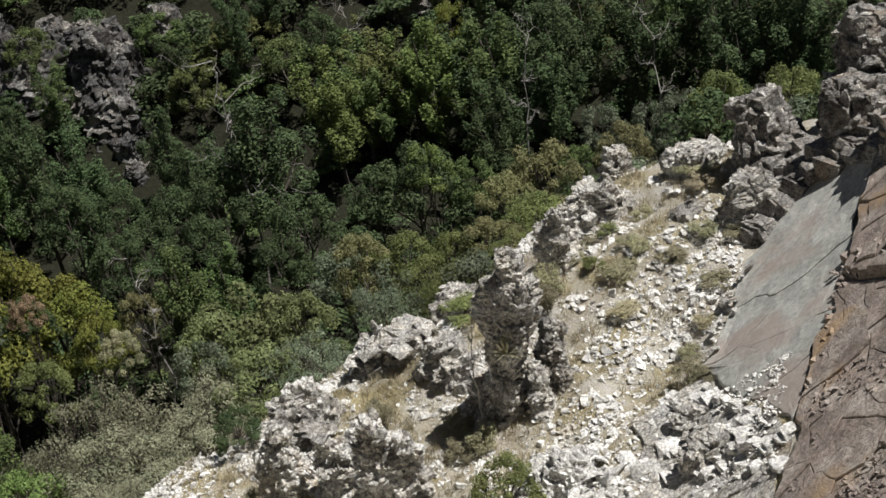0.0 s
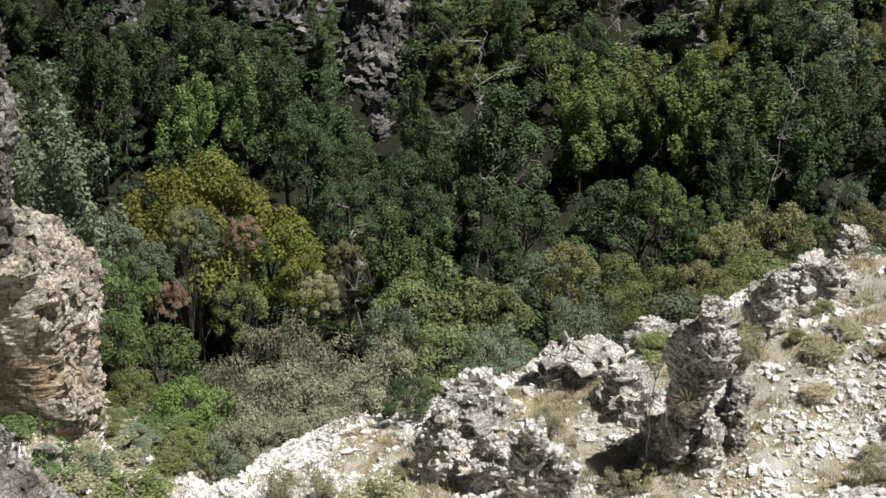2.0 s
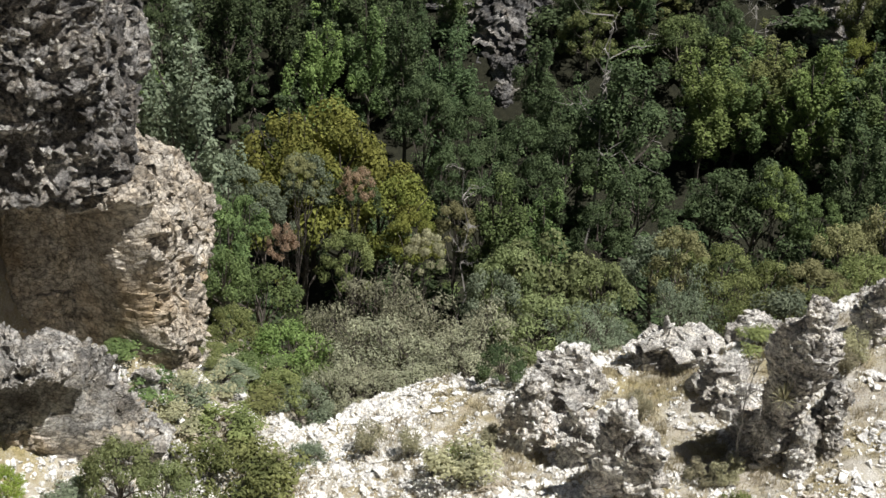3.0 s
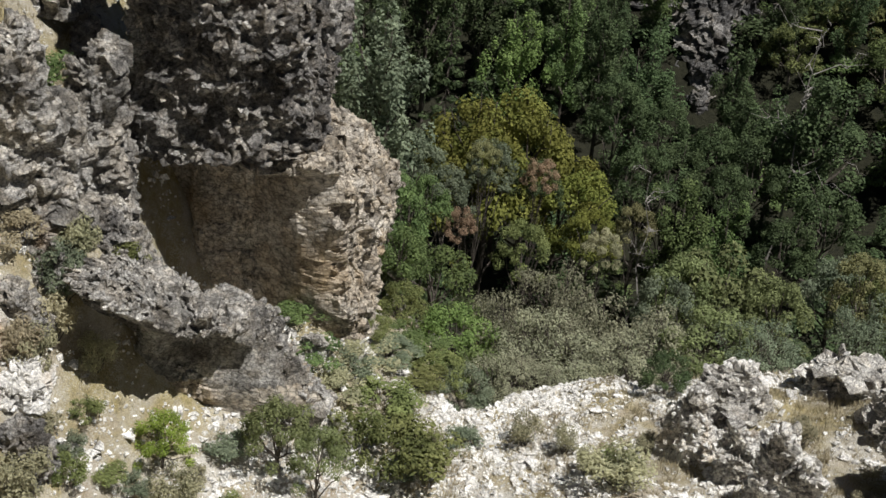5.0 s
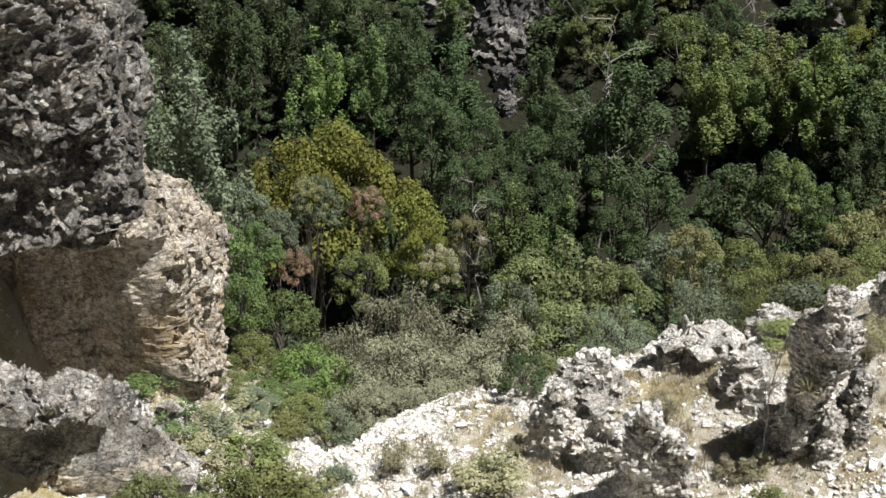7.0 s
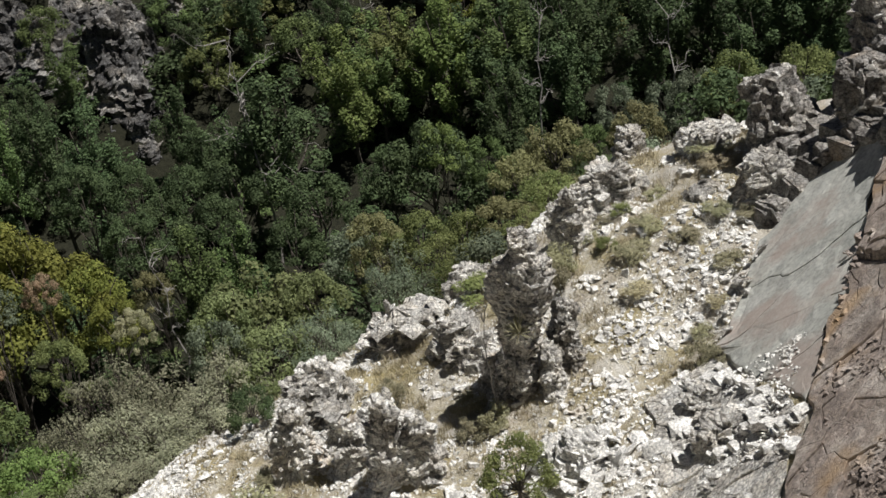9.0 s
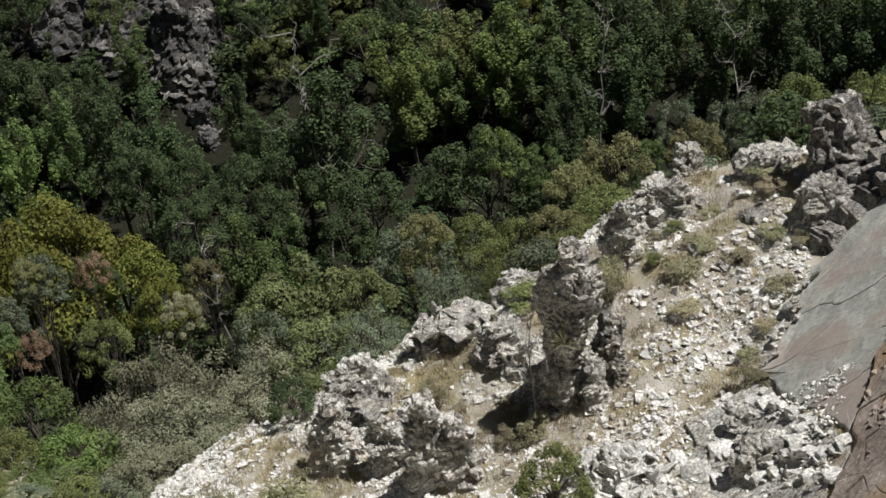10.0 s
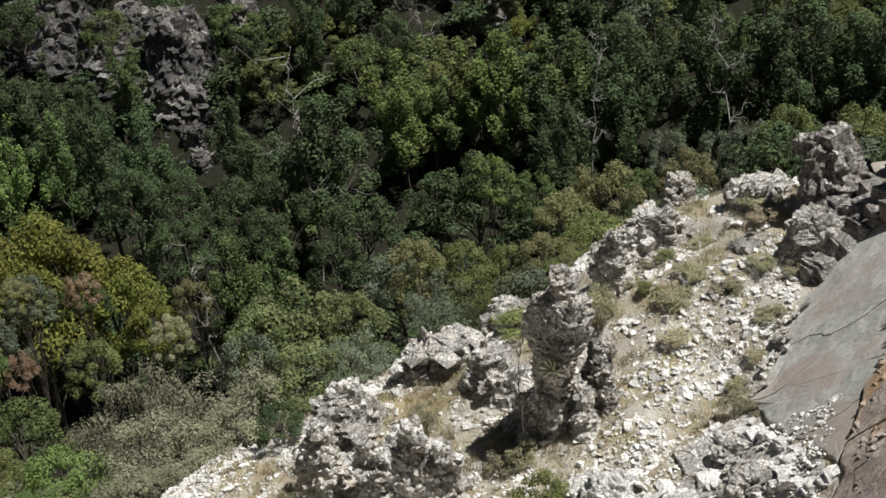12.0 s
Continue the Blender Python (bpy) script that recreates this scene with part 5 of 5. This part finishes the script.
plant("dome", "dark", -16.11, 72.23, 9.66, 3.80, "in the creek-side wood")
plant("dome", "dark", -13.47, 72.76, 8.73, 3.47, "in the creek-side wood")
plant("dome", "dark", -11.46, 67.03, 8.92, 3.55, "in the creek-side wood")
plant("dome", "dark", -12.53, 64.80, 9.29, 3.45, "in the creek-side wood")
plant("dome", "grey", -18.30, 57.14, 10.40, 2.72, "on the wooded slope")
plant("dome", "tan", -18.19, 55.60, 10.24, 1.68, "on the wooded slope")
plant("dome", "dark", -15.79, 56.85, 9.77, 2.41, "on the wooded slope")
plant("dome", "rust", -15.54, 55.88, 10.17, 1.67, "on the wooded slope")
plant("dome", "rust", -17.44, 51.11, 6.81, 1.59, "on the wooded slope")
plant("dome", "grey", -19.50, 54.62, 7.38, 2.66, "on the wooded slope")
plant("dome", "green", -19.73, 52.41, 6.76, 2.98, "on the wooded slope")
plant("dome", "olive", -15.29, 53.87, 7.32, 2.75, "on the wooded slope")
plant("tree", "green", -9.71, 61.23, 9.24, 3.57, "on the canyon floor")
plant("dome", "tan", -11.73, 60.88, 7.42, 2.40, "in the creek-side wood")
plant("tree", "green", -7.89, 63.51, 7.99, 3.08, "on the canyon floor")
plant("dome", "sage", -12.29, 56.68, 7.70, 1.99, "on the wooded slope")
plant("dome", "juniper", -5.73, 50.68, 6.69, 5.98, "on the wooded slope")
plant("dome", "juniper", -7.24, 49.47, 6.57, 3.69, "on the wooded slope")
plant("dome", "juniper", -3.35, 47.88, 4.36, 3.07, "on the wooded slope")
plant("dome", "grey", -7.42, 47.42, 5.53, 3.10, "on the wooded slope")
plant("dome", "grey", -1.46, 51.98, 5.26, 3.80, "on the wooded slope")
plant("dome", "olive", -0.23, 50.00, 4.16, 2.69, "on the wooded slope")
plant("brush", "brush", -11.91, 47.53, 5.53, 4.63, "on the wooded slope")
plant("brush", "brush", -12.37, 43.27, 4.37, 4.32, "among the scree")
plant("brush", "brush", -9.09, 43.56, 4.52, 4.92, "among the scree")
plant("brush", "brush", -6.88, 42.95, 3.51, 4.17, "among the scree")
plant("brush", "brush", -10.20, 41.77, 3.36, 4.60, "among the scree")
plant("dome", "juniper", -5.07, 43.71, 3.31, 3.97, "among the scree")
plant("brush", "grey", -3.45, 43.36, 2.54, 3.27, "among the scree")
plant("brush", "brush", -7.32, 40.85, 2.33, 3.61, "among the scree")
plant("dome", "bright", -14.01, 41.71, 3.41, 3.36, "among the scree")
plant("shrub", "green", -12.51, 40.09, 2.76, 2.38, "among the scree")
plant("dome", "green", -16.99, 47.02, 4.39, 4.72, "on the wooded slope")
plant("dome", "green", -17.95, 45.60, 4.32, 2.90, "on the wooded slope")
plant("dome", "green", -19.24, 47.23, 6.18, 3.46, "on the wooded slope")
plant("dome", "grey", -19.60, 50.32, 8.79, 2.83, "on the wooded slope")
plant("dome", "grey", -19.74, 44.85, 6.79, 2.59, "on the wooded slope")
plant("dome", "olive", -16.71, 42.86, 2.35, 2.32, "on the wooded slope")
plant("shrub", "green", -15.50, 39.04, 0.61, 1.74, "among the scree")
plant("dome", "dark", -5.60, 38.40, 1.75, 1.75, "among the scree")
plant("tree", "dark", -5.24, 73.81, 12.44, 8.17, "on the canyon floor")
plant("tree", "dark", -11.23, 82.24, 8.47, 4.59, "on the canyon floor")
plant("tree", "dark", -9.64, 77.40, 8.41, 4.35, "on the canyon floor")
plant("dome", "dark", -10.62, 73.23, 7.74, 3.83, "in the creek-side wood")
plant("dome", "dark", -7.87, 71.57, 8.62, 4.06, "in the creek-side wood")
plant("dome", "dark", -8.92, 68.42, 7.48, 3.61, "in the creek-side wood")
plant("tree", "dark", -23.53, 88.94, 5.15, 5.03, "on the canyon floor")
plant("tree", "dark", -24.80, 86.52, 6.40, 4.52, "on the canyon floor")
plant("tree", "dark", -23.13, 84.91, 9.62, 6.00, "on the canyon floor")
plant("tree", "dark", -20.14, 83.61, 8.86, 4.73, "on the canyon floor")
plant("tree", "dark", -25.91, 86.19, 9.90, 6.11, "on the canyon floor")
plant("tree", "dark", -7.46, 75.63, 9.37, 5.30, "on the canyon floor")
plant("dome", "dark", -3.46, 67.91, 7.75, 4.86, "in the creek-side wood")
plant("dome", "dark", -4.96, 65.81, 6.73, 3.50, "in the creek-side wood")
plant("tree", "bright", -0.71, 82.00, 9.73, 6.78, "on the canyon floor")
plant("tree", "olive", 2.70, 85.96, 8.79, 6.69, "on the canyon floor")
plant("tree", "bright", 5.69, 82.80, 10.18, 6.85, "on the canyon floor")
plant("tree", "green", 9.66, 81.43, 9.71, 6.78, "on the canyon floor")
plant("tree", "dark", 12.86, 78.96, 10.76, 6.61, "on the canyon floor")
plant("tree", "dark", 12.34, 89.15, 9.07, 6.11, "on the canyon floor")
plant("tree", "grey", 15.02, 88.74, 9.49, 6.10, "on the canyon floor")
plant("dome", "dark", 2.92, 68.94, 8.60, 6.20, "in the creek-side wood")
plant("dome", "bright", 3.63, 67.90, 8.91, 2.90, "in the creek-side wood")
plant("dome", "dark", 0.66, 70.00, 7.15, 3.66, "in the creek-side wood")
plant("dome", "green", 5.96, 67.74, 7.82, 2.92, "in the creek-side wood")
plant("dome", "olive", -5.73, 92.82, 3.82, 5.49, "in the creek-side wood")
plant("dome", "olive", -8.06, 93.65, 2.17, 5.13, "in the creek-side wood")
plant("dome", "olive", -9.12, 89.54, 4.70, 4.11, "in the creek-side wood")
plant("dome", "green", -2.80, 89.96, 5.29, 5.34, "in the creek-side wood")
plant("dome", "yellow", 8.30, 90.62, 5.02, 3.33, "in the creek-side wood")
plant("dome", "olive", 5.22, 94.86, 2.59, 2.59, "in the creek-side wood")
plant("tree", "dark", 7.64, 71.59, 9.60, 4.72, "on the canyon floor")
plant("dome", "tan", 7.93, 56.45, 5.19, 3.53, "on the wooded slope")
plant("dome", "tan", 5.89, 53.68, 4.83, 2.85, "on the wooded slope")
plant("dome", "olive", 6.51, 50.08, 2.46, 2.93, "on the wooded slope")
plant("dome", "grey", 12.04, 61.84, 5.86, 2.68, "in the creek-side wood")
plant("dome", "tan", 12.28, 58.73, 4.20, 3.14, "on the wooded slope")
plant("dome", "grey", 14.71, 62.29, 5.18, 3.03, "in the creek-side wood")
plant("dome", "green", 10.22, 59.12, 3.94, 2.58, "on the wooded slope")
plant("dome", "grey", 15.76, 61.00, 5.10, 3.27, "in the creek-side wood")
plant("dome", "olive", 17.23, 59.56, 5.60, 3.79, "in the creek-side wood")
plant("dome", "green", 17.45, 55.31, 3.48, 2.47, "on the wooded slope")
plant("dome", "olive", 18.98, 54.81, 4.28, 3.27, "on the wooded slope")
plant("dome", "tan", -0.60, 49.00, 5.06, 2.61, "on the wooded slope")
plant("dome", "olive", 1.20, 47.99, 4.16, 2.57, "on the wooded slope")
plant("dome", "olive", 2.82, 46.92, 3.46, 2.52, "on the wooded slope")
plant("dome", "tan", 4.33, 46.80, 2.75, 2.75, "on the wooded slope")
plant("brush", "olive", 4.87, 44.74, 1.60, 1.99, "among the scree")
plant("brush", "olive", 1.77, 44.46, 3.17, 3.06, "among the scree")
plant("brush", "grey", -0.04, 44.00, 3.67, 3.03, "among the scree")
plant("shrub", "grey", 3.33, 43.87, 2.10, 2.60, "among the scree")
plant("tree", "green", 4.69, 85.87, 8.00, 7.50, "on the canyon floor")
plant("tree", "dark", 8.53, 83.57, 9.96, 7.30, "on the canyon floor")
plant("tree", "dark", 12.20, 84.12, 10.29, 7.37, "on the canyon floor")
plant("tree", "dark", 15.19, 81.60, 10.38, 7.21, "on the canyon floor")
plant("tree", "dark", 18.24, 79.95, 11.19, 7.12, "on the canyon floor")
plant("tree", "dark", 22.24, 81.00, 11.36, 7.66, "on the canyon floor")
plant("tree", "dark", 25.04, 78.08, 11.74, 7.49, "on the canyon floor")
plant("tree", "dark", 27.01, 75.30, 12.25, 7.31, "on the canyon floor")
plant("tree", "dark", 12.18, 77.04, 9.82, 5.41, "on the canyon floor")
plant("tree", "dark", 8.60, 75.51, 9.32, 5.30, "on the canyon floor")
plant("tree", "green", 1.26, 83.99, 8.12, 5.81, "on the canyon floor")
plant("tree", "dark", 23.47, 76.48, 8.86, 6.30, "on the canyon floor")
plant("tree", "dark", 27.20, 75.23, 8.93, 6.29, "on the canyon floor")
plant("tree", "dark", 29.45, 72.23, 9.51, 6.13, "on the canyon floor")
plant("tree", "dark", 33.93, 72.45, 9.73, 6.64, "on the canyon floor")
plant("dome", "olive", 21.98, 62.23, 5.18, 3.42, "in the creek-side wood")
plant("dome", "olive", 22.25, 57.87, 2.40, 2.65, "in the creek-side wood")
plant("shrub", "green", -16.79, 35.20, 0.70, 2.00, "among the scree")
plant("dome", "olive", -14.92, 35.49, 0.99, 1.78, "among the scree")
plant("dome", "grey", -14.01, 35.32, 0.62, 2.17, "among the scree")
plant("shrub", "grey", -14.41, 33.54, 0.96, 1.52, "among the scree")
plant("dome", "green", -13.70, 37.05, 1.24, 2.66, "among the scree")
plant("dome", "olive", -12.80, 36.84, 1.79, 2.23, "among the scree")
plant("dome", "grey", -12.05, 37.09, 1.86, 2.45, "among the scree")
plant("shrub", "olive", -12.76, 35.26, 0.62, 1.77, "among the scree")
plant("brush", "brush", -11.27, 38.90, 2.05, 2.95, "among the scree")
plant("brush", "brush", -10.12, 39.21, 1.15, 2.96, "among the scree")
plant("brush", "brush", -8.65, 39.57, 0.93, 2.95, "among the scree")
plant("dome", "lime", -16.60, 26.00, 1.90, 1.75, "among the scree")
plant("dome", "juniper", -14.23, 28.10, 2.78, 2.35, "among the scree")
plant("dome", "juniper", -12.76, 27.70, 3.40, 1.82, "among the scree")
plant("shrub", "olive", -13.17, 32.97, 1.01, 2.44, "among the scree")
plant("shrub", "sage", -14.58, 34.01, 0.61, 1.75, "among the scree")
plant("shrub", "olive", -11.43, 30.96, 2.14, 3.02, "among the scree")
plant("shrub", "sage", -5.50, 32.54, 1.45, 2.31, "among the scree")
plant("shrub", "grey", -19.77, 26.42, 2.28, 1.76, "among the scree")
plant("shrub", "green", -22.60, 29.29, 2.07, 1.90, "among the scree")
plant("shrub", "olive", -21.94, 33.45, 1.69, 1.30, "among the scree")
plant("dome", "olive", 1.83, 28.94, 2.21, 2.20, "among the scree")
plant("shrub", "green", -15.39, 32.54, 0.72, 2.06, "among the scree")
plant("shrub", "sage", -14.37, 32.46, 0.66, 1.87, "among the scree")
plant("shrub", "sage", -14.05, 35.31, 0.69, 1.98, "among the scree")
plant("shrub", "olive", -12.87, 30.39, 1.93, 2.12, "among the scree")
plant("shrub", "green", -16.38, 33.73, 0.61, 1.73, "among the scree")
plant("shrub", "sage", -17.89, 21.54, 1.65, 1.68, "among the scree")
plant("shrub", "olive", -17.47, 23.15, 1.42, 1.10, "among the scree")
plant("shrub", "sage", -15.50, 25.10, 1.89, 1.45, "among the scree")
plant("shrub", "olive", -14.26, 25.82, 1.69, 1.30, "among the scree")
plant("shrub", "sage", -19.29, 24.26, 1.71, 1.43, "among the scree")
plant("shrub", "olive", -19.18, 28.68, 1.77, 1.36, "among the scree")
plant("shrub", "sage", 1.13, 33.78, 0.79, 1.16, "among the scree")
plant("shrub", "sage", 1.09, 32.48, 0.90, 1.04, "among the scree")
plant("shrub", "sage", 1.73, 32.55, 1.05, 1.04, "among the scree")
plant("shrub", "sage", 7.46, 31.12, 0.84, 1.00, "among the scree")
plant("shrub", "sage", 7.89, 30.81, 0.32, 0.67, "among the scree")
plant("shrub", "sage", 9.79, 36.72, 0.50, 1.04, "among the scree")
plant("shrub", "sage", 10.60, 35.97, 0.50, 0.94, "among the scree")
plant("shrub", "sage", 7.02, 36.84, 0.66, 1.31, "among the scree")
plant("shrub", "sage", 10.74, 40.60, 0.57, 1.62, "among the scree")
plant("shrub", "straw", 10.84, 39.54, 0.50, 1.40, "among the scree")
plant("shrub", "sage", 4.92, 37.68, 1.37, 1.13, "among the scree")
plant("shrub", "olive", 2.45, 38.92, 0.62, 1.77, "among the scree")
plant("shrub", "sage", -4.50, 36.73, 0.70, 1.36, "among the scree")
plant("shrub", "sage", -0.99, 35.49, 1.19, 0.92, "among the scree")
plant("shrub", "straw", 8.59, 33.21, 0.39, 0.79, "among the scree")
plant("shrub", "sage", 7.89, 37.48, 0.50, 0.95, "among the scree")
plant("shrub", "straw", 6.71, 35.17, 0.56, 1.09, "among the scree")
plant("shrub", "sage", 4.71, 36.90, 1.09, 0.93, "among the scree")
plant("shrub", "sage", -8.89, 34.37, 1.47, 1.13, "among the scree")
plant("shrub", "sage", -7.62, 34.16, 1.21, 0.93, "among the scree")
plant("shrub", "sage", -6.67, 33.24, 1.18, 0.91, "among the scree")
plant("shrub", "straw", -19.40, 25.45, 1.67, 1.28, "among the scree")
plant("shrub", "sage", -20.07, 27.44, 1.73, 1.33, "among the scree")
plant("shrub", "sage", -22.59, 28.03, 0.54, 1.56, "among the scree")
plant("shrub", "sage", -18.62, 26.02, 1.46, 1.12, "among the scree")
plant("shrub", "straw", -19.56, 24.05, 1.63, 1.26, "among the scree")
plant("shrub", "olive", -21.00, 30.46, 1.61, 1.24, "among the scree")
plant("shrub", "straw", -20.91, 26.17, 1.12, 1.48, "among the scree")
plant("shrub", "sage", 6.62, 39.47, 0.40, 0.75, "among the scree")
plant("shrub", "olive", 7.36, 39.28, 0.43, 0.77, "among the scree")
plant("shrub", "sage", 7.80, 38.12, 0.36, 0.88, "among the scree")
plant("shrub", "sage", 5.91, 38.92, 0.53, 1.06, "among the scree")
plant("shrub", "olive", 6.52, 37.91, 0.50, 0.80, "among the scree")
plant("shrub", "sage", 8.64, 39.90, 0.46, 0.82, "among the scree")
plant("shrub", "sage", 10.98, 40.48, 0.38, 0.75, "among the scree")
plant("shrub", "olive", 10.87, 41.70, 0.39, 1.12, "among the scree")
plant("shrub", "sage", 8.64, 36.35, 0.52, 1.06, "among the scree")
plant("shrub", "sage", 7.87, 32.36, 0.51, 0.79, "among the scree")
plant("shrub", "olive", 11.11, 37.48, 0.41, 0.98, "among the scree")
plant("shrub", "sage", 9.35, 34.44, 0.50, 1.08, "among the scree")
plant("shrub", "sage", 8.05, 41.28, 0.53, 0.74, "among the scree")
plant("shrub", "sage", -18.12, 22.38, 0.57, 0.96, "among the scree")
plant("shrub", "grey", -17.89, 23.78, 0.62, 0.99, "among the scree")
plant("shrub", "olive", -17.17, 24.28, 0.52, 1.14, "among the scree")
plant("shrub", "sage", -18.41, 23.25, 0.78, 1.38, "among the scree")
plant("shrub", "grey", -16.67, 24.67, 0.73, 1.03, "among the scree")
plant("shrub", "olive", -18.14, 24.77, 0.66, 1.07, "among the scree")
plant("shrub", "sage", -15.86, 26.30, 0.55, 0.96, "among the scree")
plant("shrub", "grey", -15.57, 27.62, 0.56, 1.46, "among the scree")
plant("shrub", "olive", -12.46, 32.46, 0.75, 1.38, "among the scree")
plant("shrub", "sage", -11.37, 32.67, 0.74, 1.02, "among the scree")
plant("shrub", "grey", -11.41, 30.97, 0.59, 1.28, "among the scree")
plant("shrub", "olive", -5.84, 33.70, 0.72, 1.41, "among the scree")
plant("shrub", "sage", -5.33, 35.11, 0.76, 0.95, "among the scree")
plant("shrub", "grey", -10.60, 33.58, 0.68, 1.30, "among the scree")


# ---- dead wood and a yucca ----
def dead_tree(x, y, base, tall, spread, seed, label):
    """A bare bleached tree: crooked stem, limbs and twigs."""
    rng = np.random.default_rng(seed)
    ob = tagged(new("dead_tree"), label, "dead tree")
    ob.location = (x, y, base)
    stem = wander(rng, (0, 0, -0.1), (rng.normal() * 0.05 * tall, 0, tall), 0.02 * tall, 8)
    child("trunk", mesh_from("trunk", *tubes([(stem, 0.006 * tall + 0.012, 0.008)]), M_DEAD), ob)
    for k in range(9):
        at = stem[3 + k % 5]
        turn = k * 2.4 + rng.random()
        reach = tall * spread * rng.uniform(0.5, 1.0)
        tip = at + np.array([math.cos(turn) * reach, math.sin(turn) * reach, reach * rng.uniform(0.1, 0.7)])
        limb = wander(rng, at, tip, reach * 0.1, 6)
        lines = [(limb, 0.0025 * tall + 0.010, 0.006)]
        for q in range(5):
            a = limb[1 + q % 5]
            lines.append((wander(rng, a, a + rng.normal(size=3) * reach * 0.28 + np.array([0, 0, reach * 0.1]), reach * 0.04, 4), 0.001 * tall + 0.006, 0.004))
        child("limb", mesh_from("limb", *tubes(lines), M_DEAD), ob)
    return ob


def yucca(x, y, base, tall, wide, seed, label):
    rng = np.random.default_rng(seed)
    ob = tagged(new("yucca"), label, "yucca")
    ob.location = (x, y, base)
    for k in range(70):
        turn, up = k * 2.4, rng.uniform(-0.1, 1.3)
        way = np.array([math.cos(turn) * math.cos(up), math.sin(turn) * math.cos(up), math.sin(up) * tall / wide])
        side = np.array([-math.sin(turn), math.cos(turn), 0]) * 0.016
        tip = way * wide * rng.uniform(0.8, 1.1)
        verts = [-side + way * 0.04, side + way * 0.04, way * wide * 0.5 + side, way * wide * 0.5 - side, tip]
        child("leaf", mesh_from("leaf", verts, [(0, 1, 2, 3), (3, 2, 4)], M_LEAF["sage"]), ob)
    return ob


dead_tree(-6.42, 72.32, 1.84, 14.03, 0.24, 1, "bleached dead tree standing among the creek-side trees")
dead_tree(1.41, 91.99, 6.92, 5.98, 0.50, 2, "bleached dead tree on the far slope")
dead_tree(9.62, 74.38, 1.77, 11.85, 0.14, 3, "thin bleached dead tree in the wood")
dead_tree(18.73, 76.75, 1.87, 10.99, 0.14, 4, "thin bleached dead tree in the wood")
dead_tree(-10.98, 60.00, 2.03, 9.50, 0.12, 5, "grey dead tree among the creek-side bushes")
dead_tree(1.75, 33.0, 16.40, 3.60, 0.26, 6, "bare grey dead shrub beside the rock pillar")
yucca(2.85, 32.35, 19.35, 0.61, 0.55, 8, "spiky grey-green yucca rooted in the rock pillar")

# ---- undergrowth ----
def undergrowth():
    """Bushes that cover the creek floor, the wooded slope and the far hillside."""
    rng = random.Random(21)
    tones = ["green", "dark", "dark", "olive", "green", "grey"]
    spots = []
    tries = 0
    while len(spots) < 380 and tries < 12000:
        tries += 1
        turn, r = radians(rng.uniform(-48, 32)), rng.uniform(44, 108)
        x, y = r * math.sin(turn), r * math.cos(turn)
        if r < float(np.interp(math.degrees(turn), EDGE_TURN, EDGE_FAR)) + 5:
            continue
        if len(spots) > 230 and y < 82:
            continue
        wide = rng.uniform(2.2, 3.6) if r < 60 else rng.uniform(2.8, 5.2)
        if any((x - a) ** 2 + (y - b) ** 2 < (0.42 * (wide + w)) ** 2 for a, b, w in spots):
            continue
        spots.append((x, y, wide))
        tall = wide * (rng.uniform(0.3, 0.5) if 60 < r < 84 else rng.uniform(0.5, 0.8))
        # Dark tones farther out and leftward stand in for shade under the trees.
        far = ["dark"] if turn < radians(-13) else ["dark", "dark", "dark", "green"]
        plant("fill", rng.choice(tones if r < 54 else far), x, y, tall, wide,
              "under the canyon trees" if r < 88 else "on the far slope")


undergrowth()


def hillside_trees():
    """Trees that stand close together up the far slope."""
    rng = random.Random(33)
    spots = []
    for _ in range(4000):
        if len(spots) >= 112:
            break
        turn, r = radians(rng.uniform(-34, 20)), rng.uniform(88, 112)
        x, y = r * math.sin(turn), r * math.cos(turn)
        rib = -16.5 < math.degrees(turn) < -6.5 and r < 101
        if rib and rng.random() < 0.8 or any((x - a) ** 2 + (y - b) ** 2 < 8 for a, b in spots):
            continue
        spots.append((x, y))
        # Left of -13 degrees leaf tones darken to stand in for hillside shade.
        if rng.random() < 0.55:
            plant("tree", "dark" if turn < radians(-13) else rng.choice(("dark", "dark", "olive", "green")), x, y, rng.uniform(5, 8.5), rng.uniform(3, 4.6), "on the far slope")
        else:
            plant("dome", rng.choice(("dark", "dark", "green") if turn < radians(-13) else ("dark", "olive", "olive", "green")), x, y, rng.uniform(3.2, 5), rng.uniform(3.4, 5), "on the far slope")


hillside_trees()
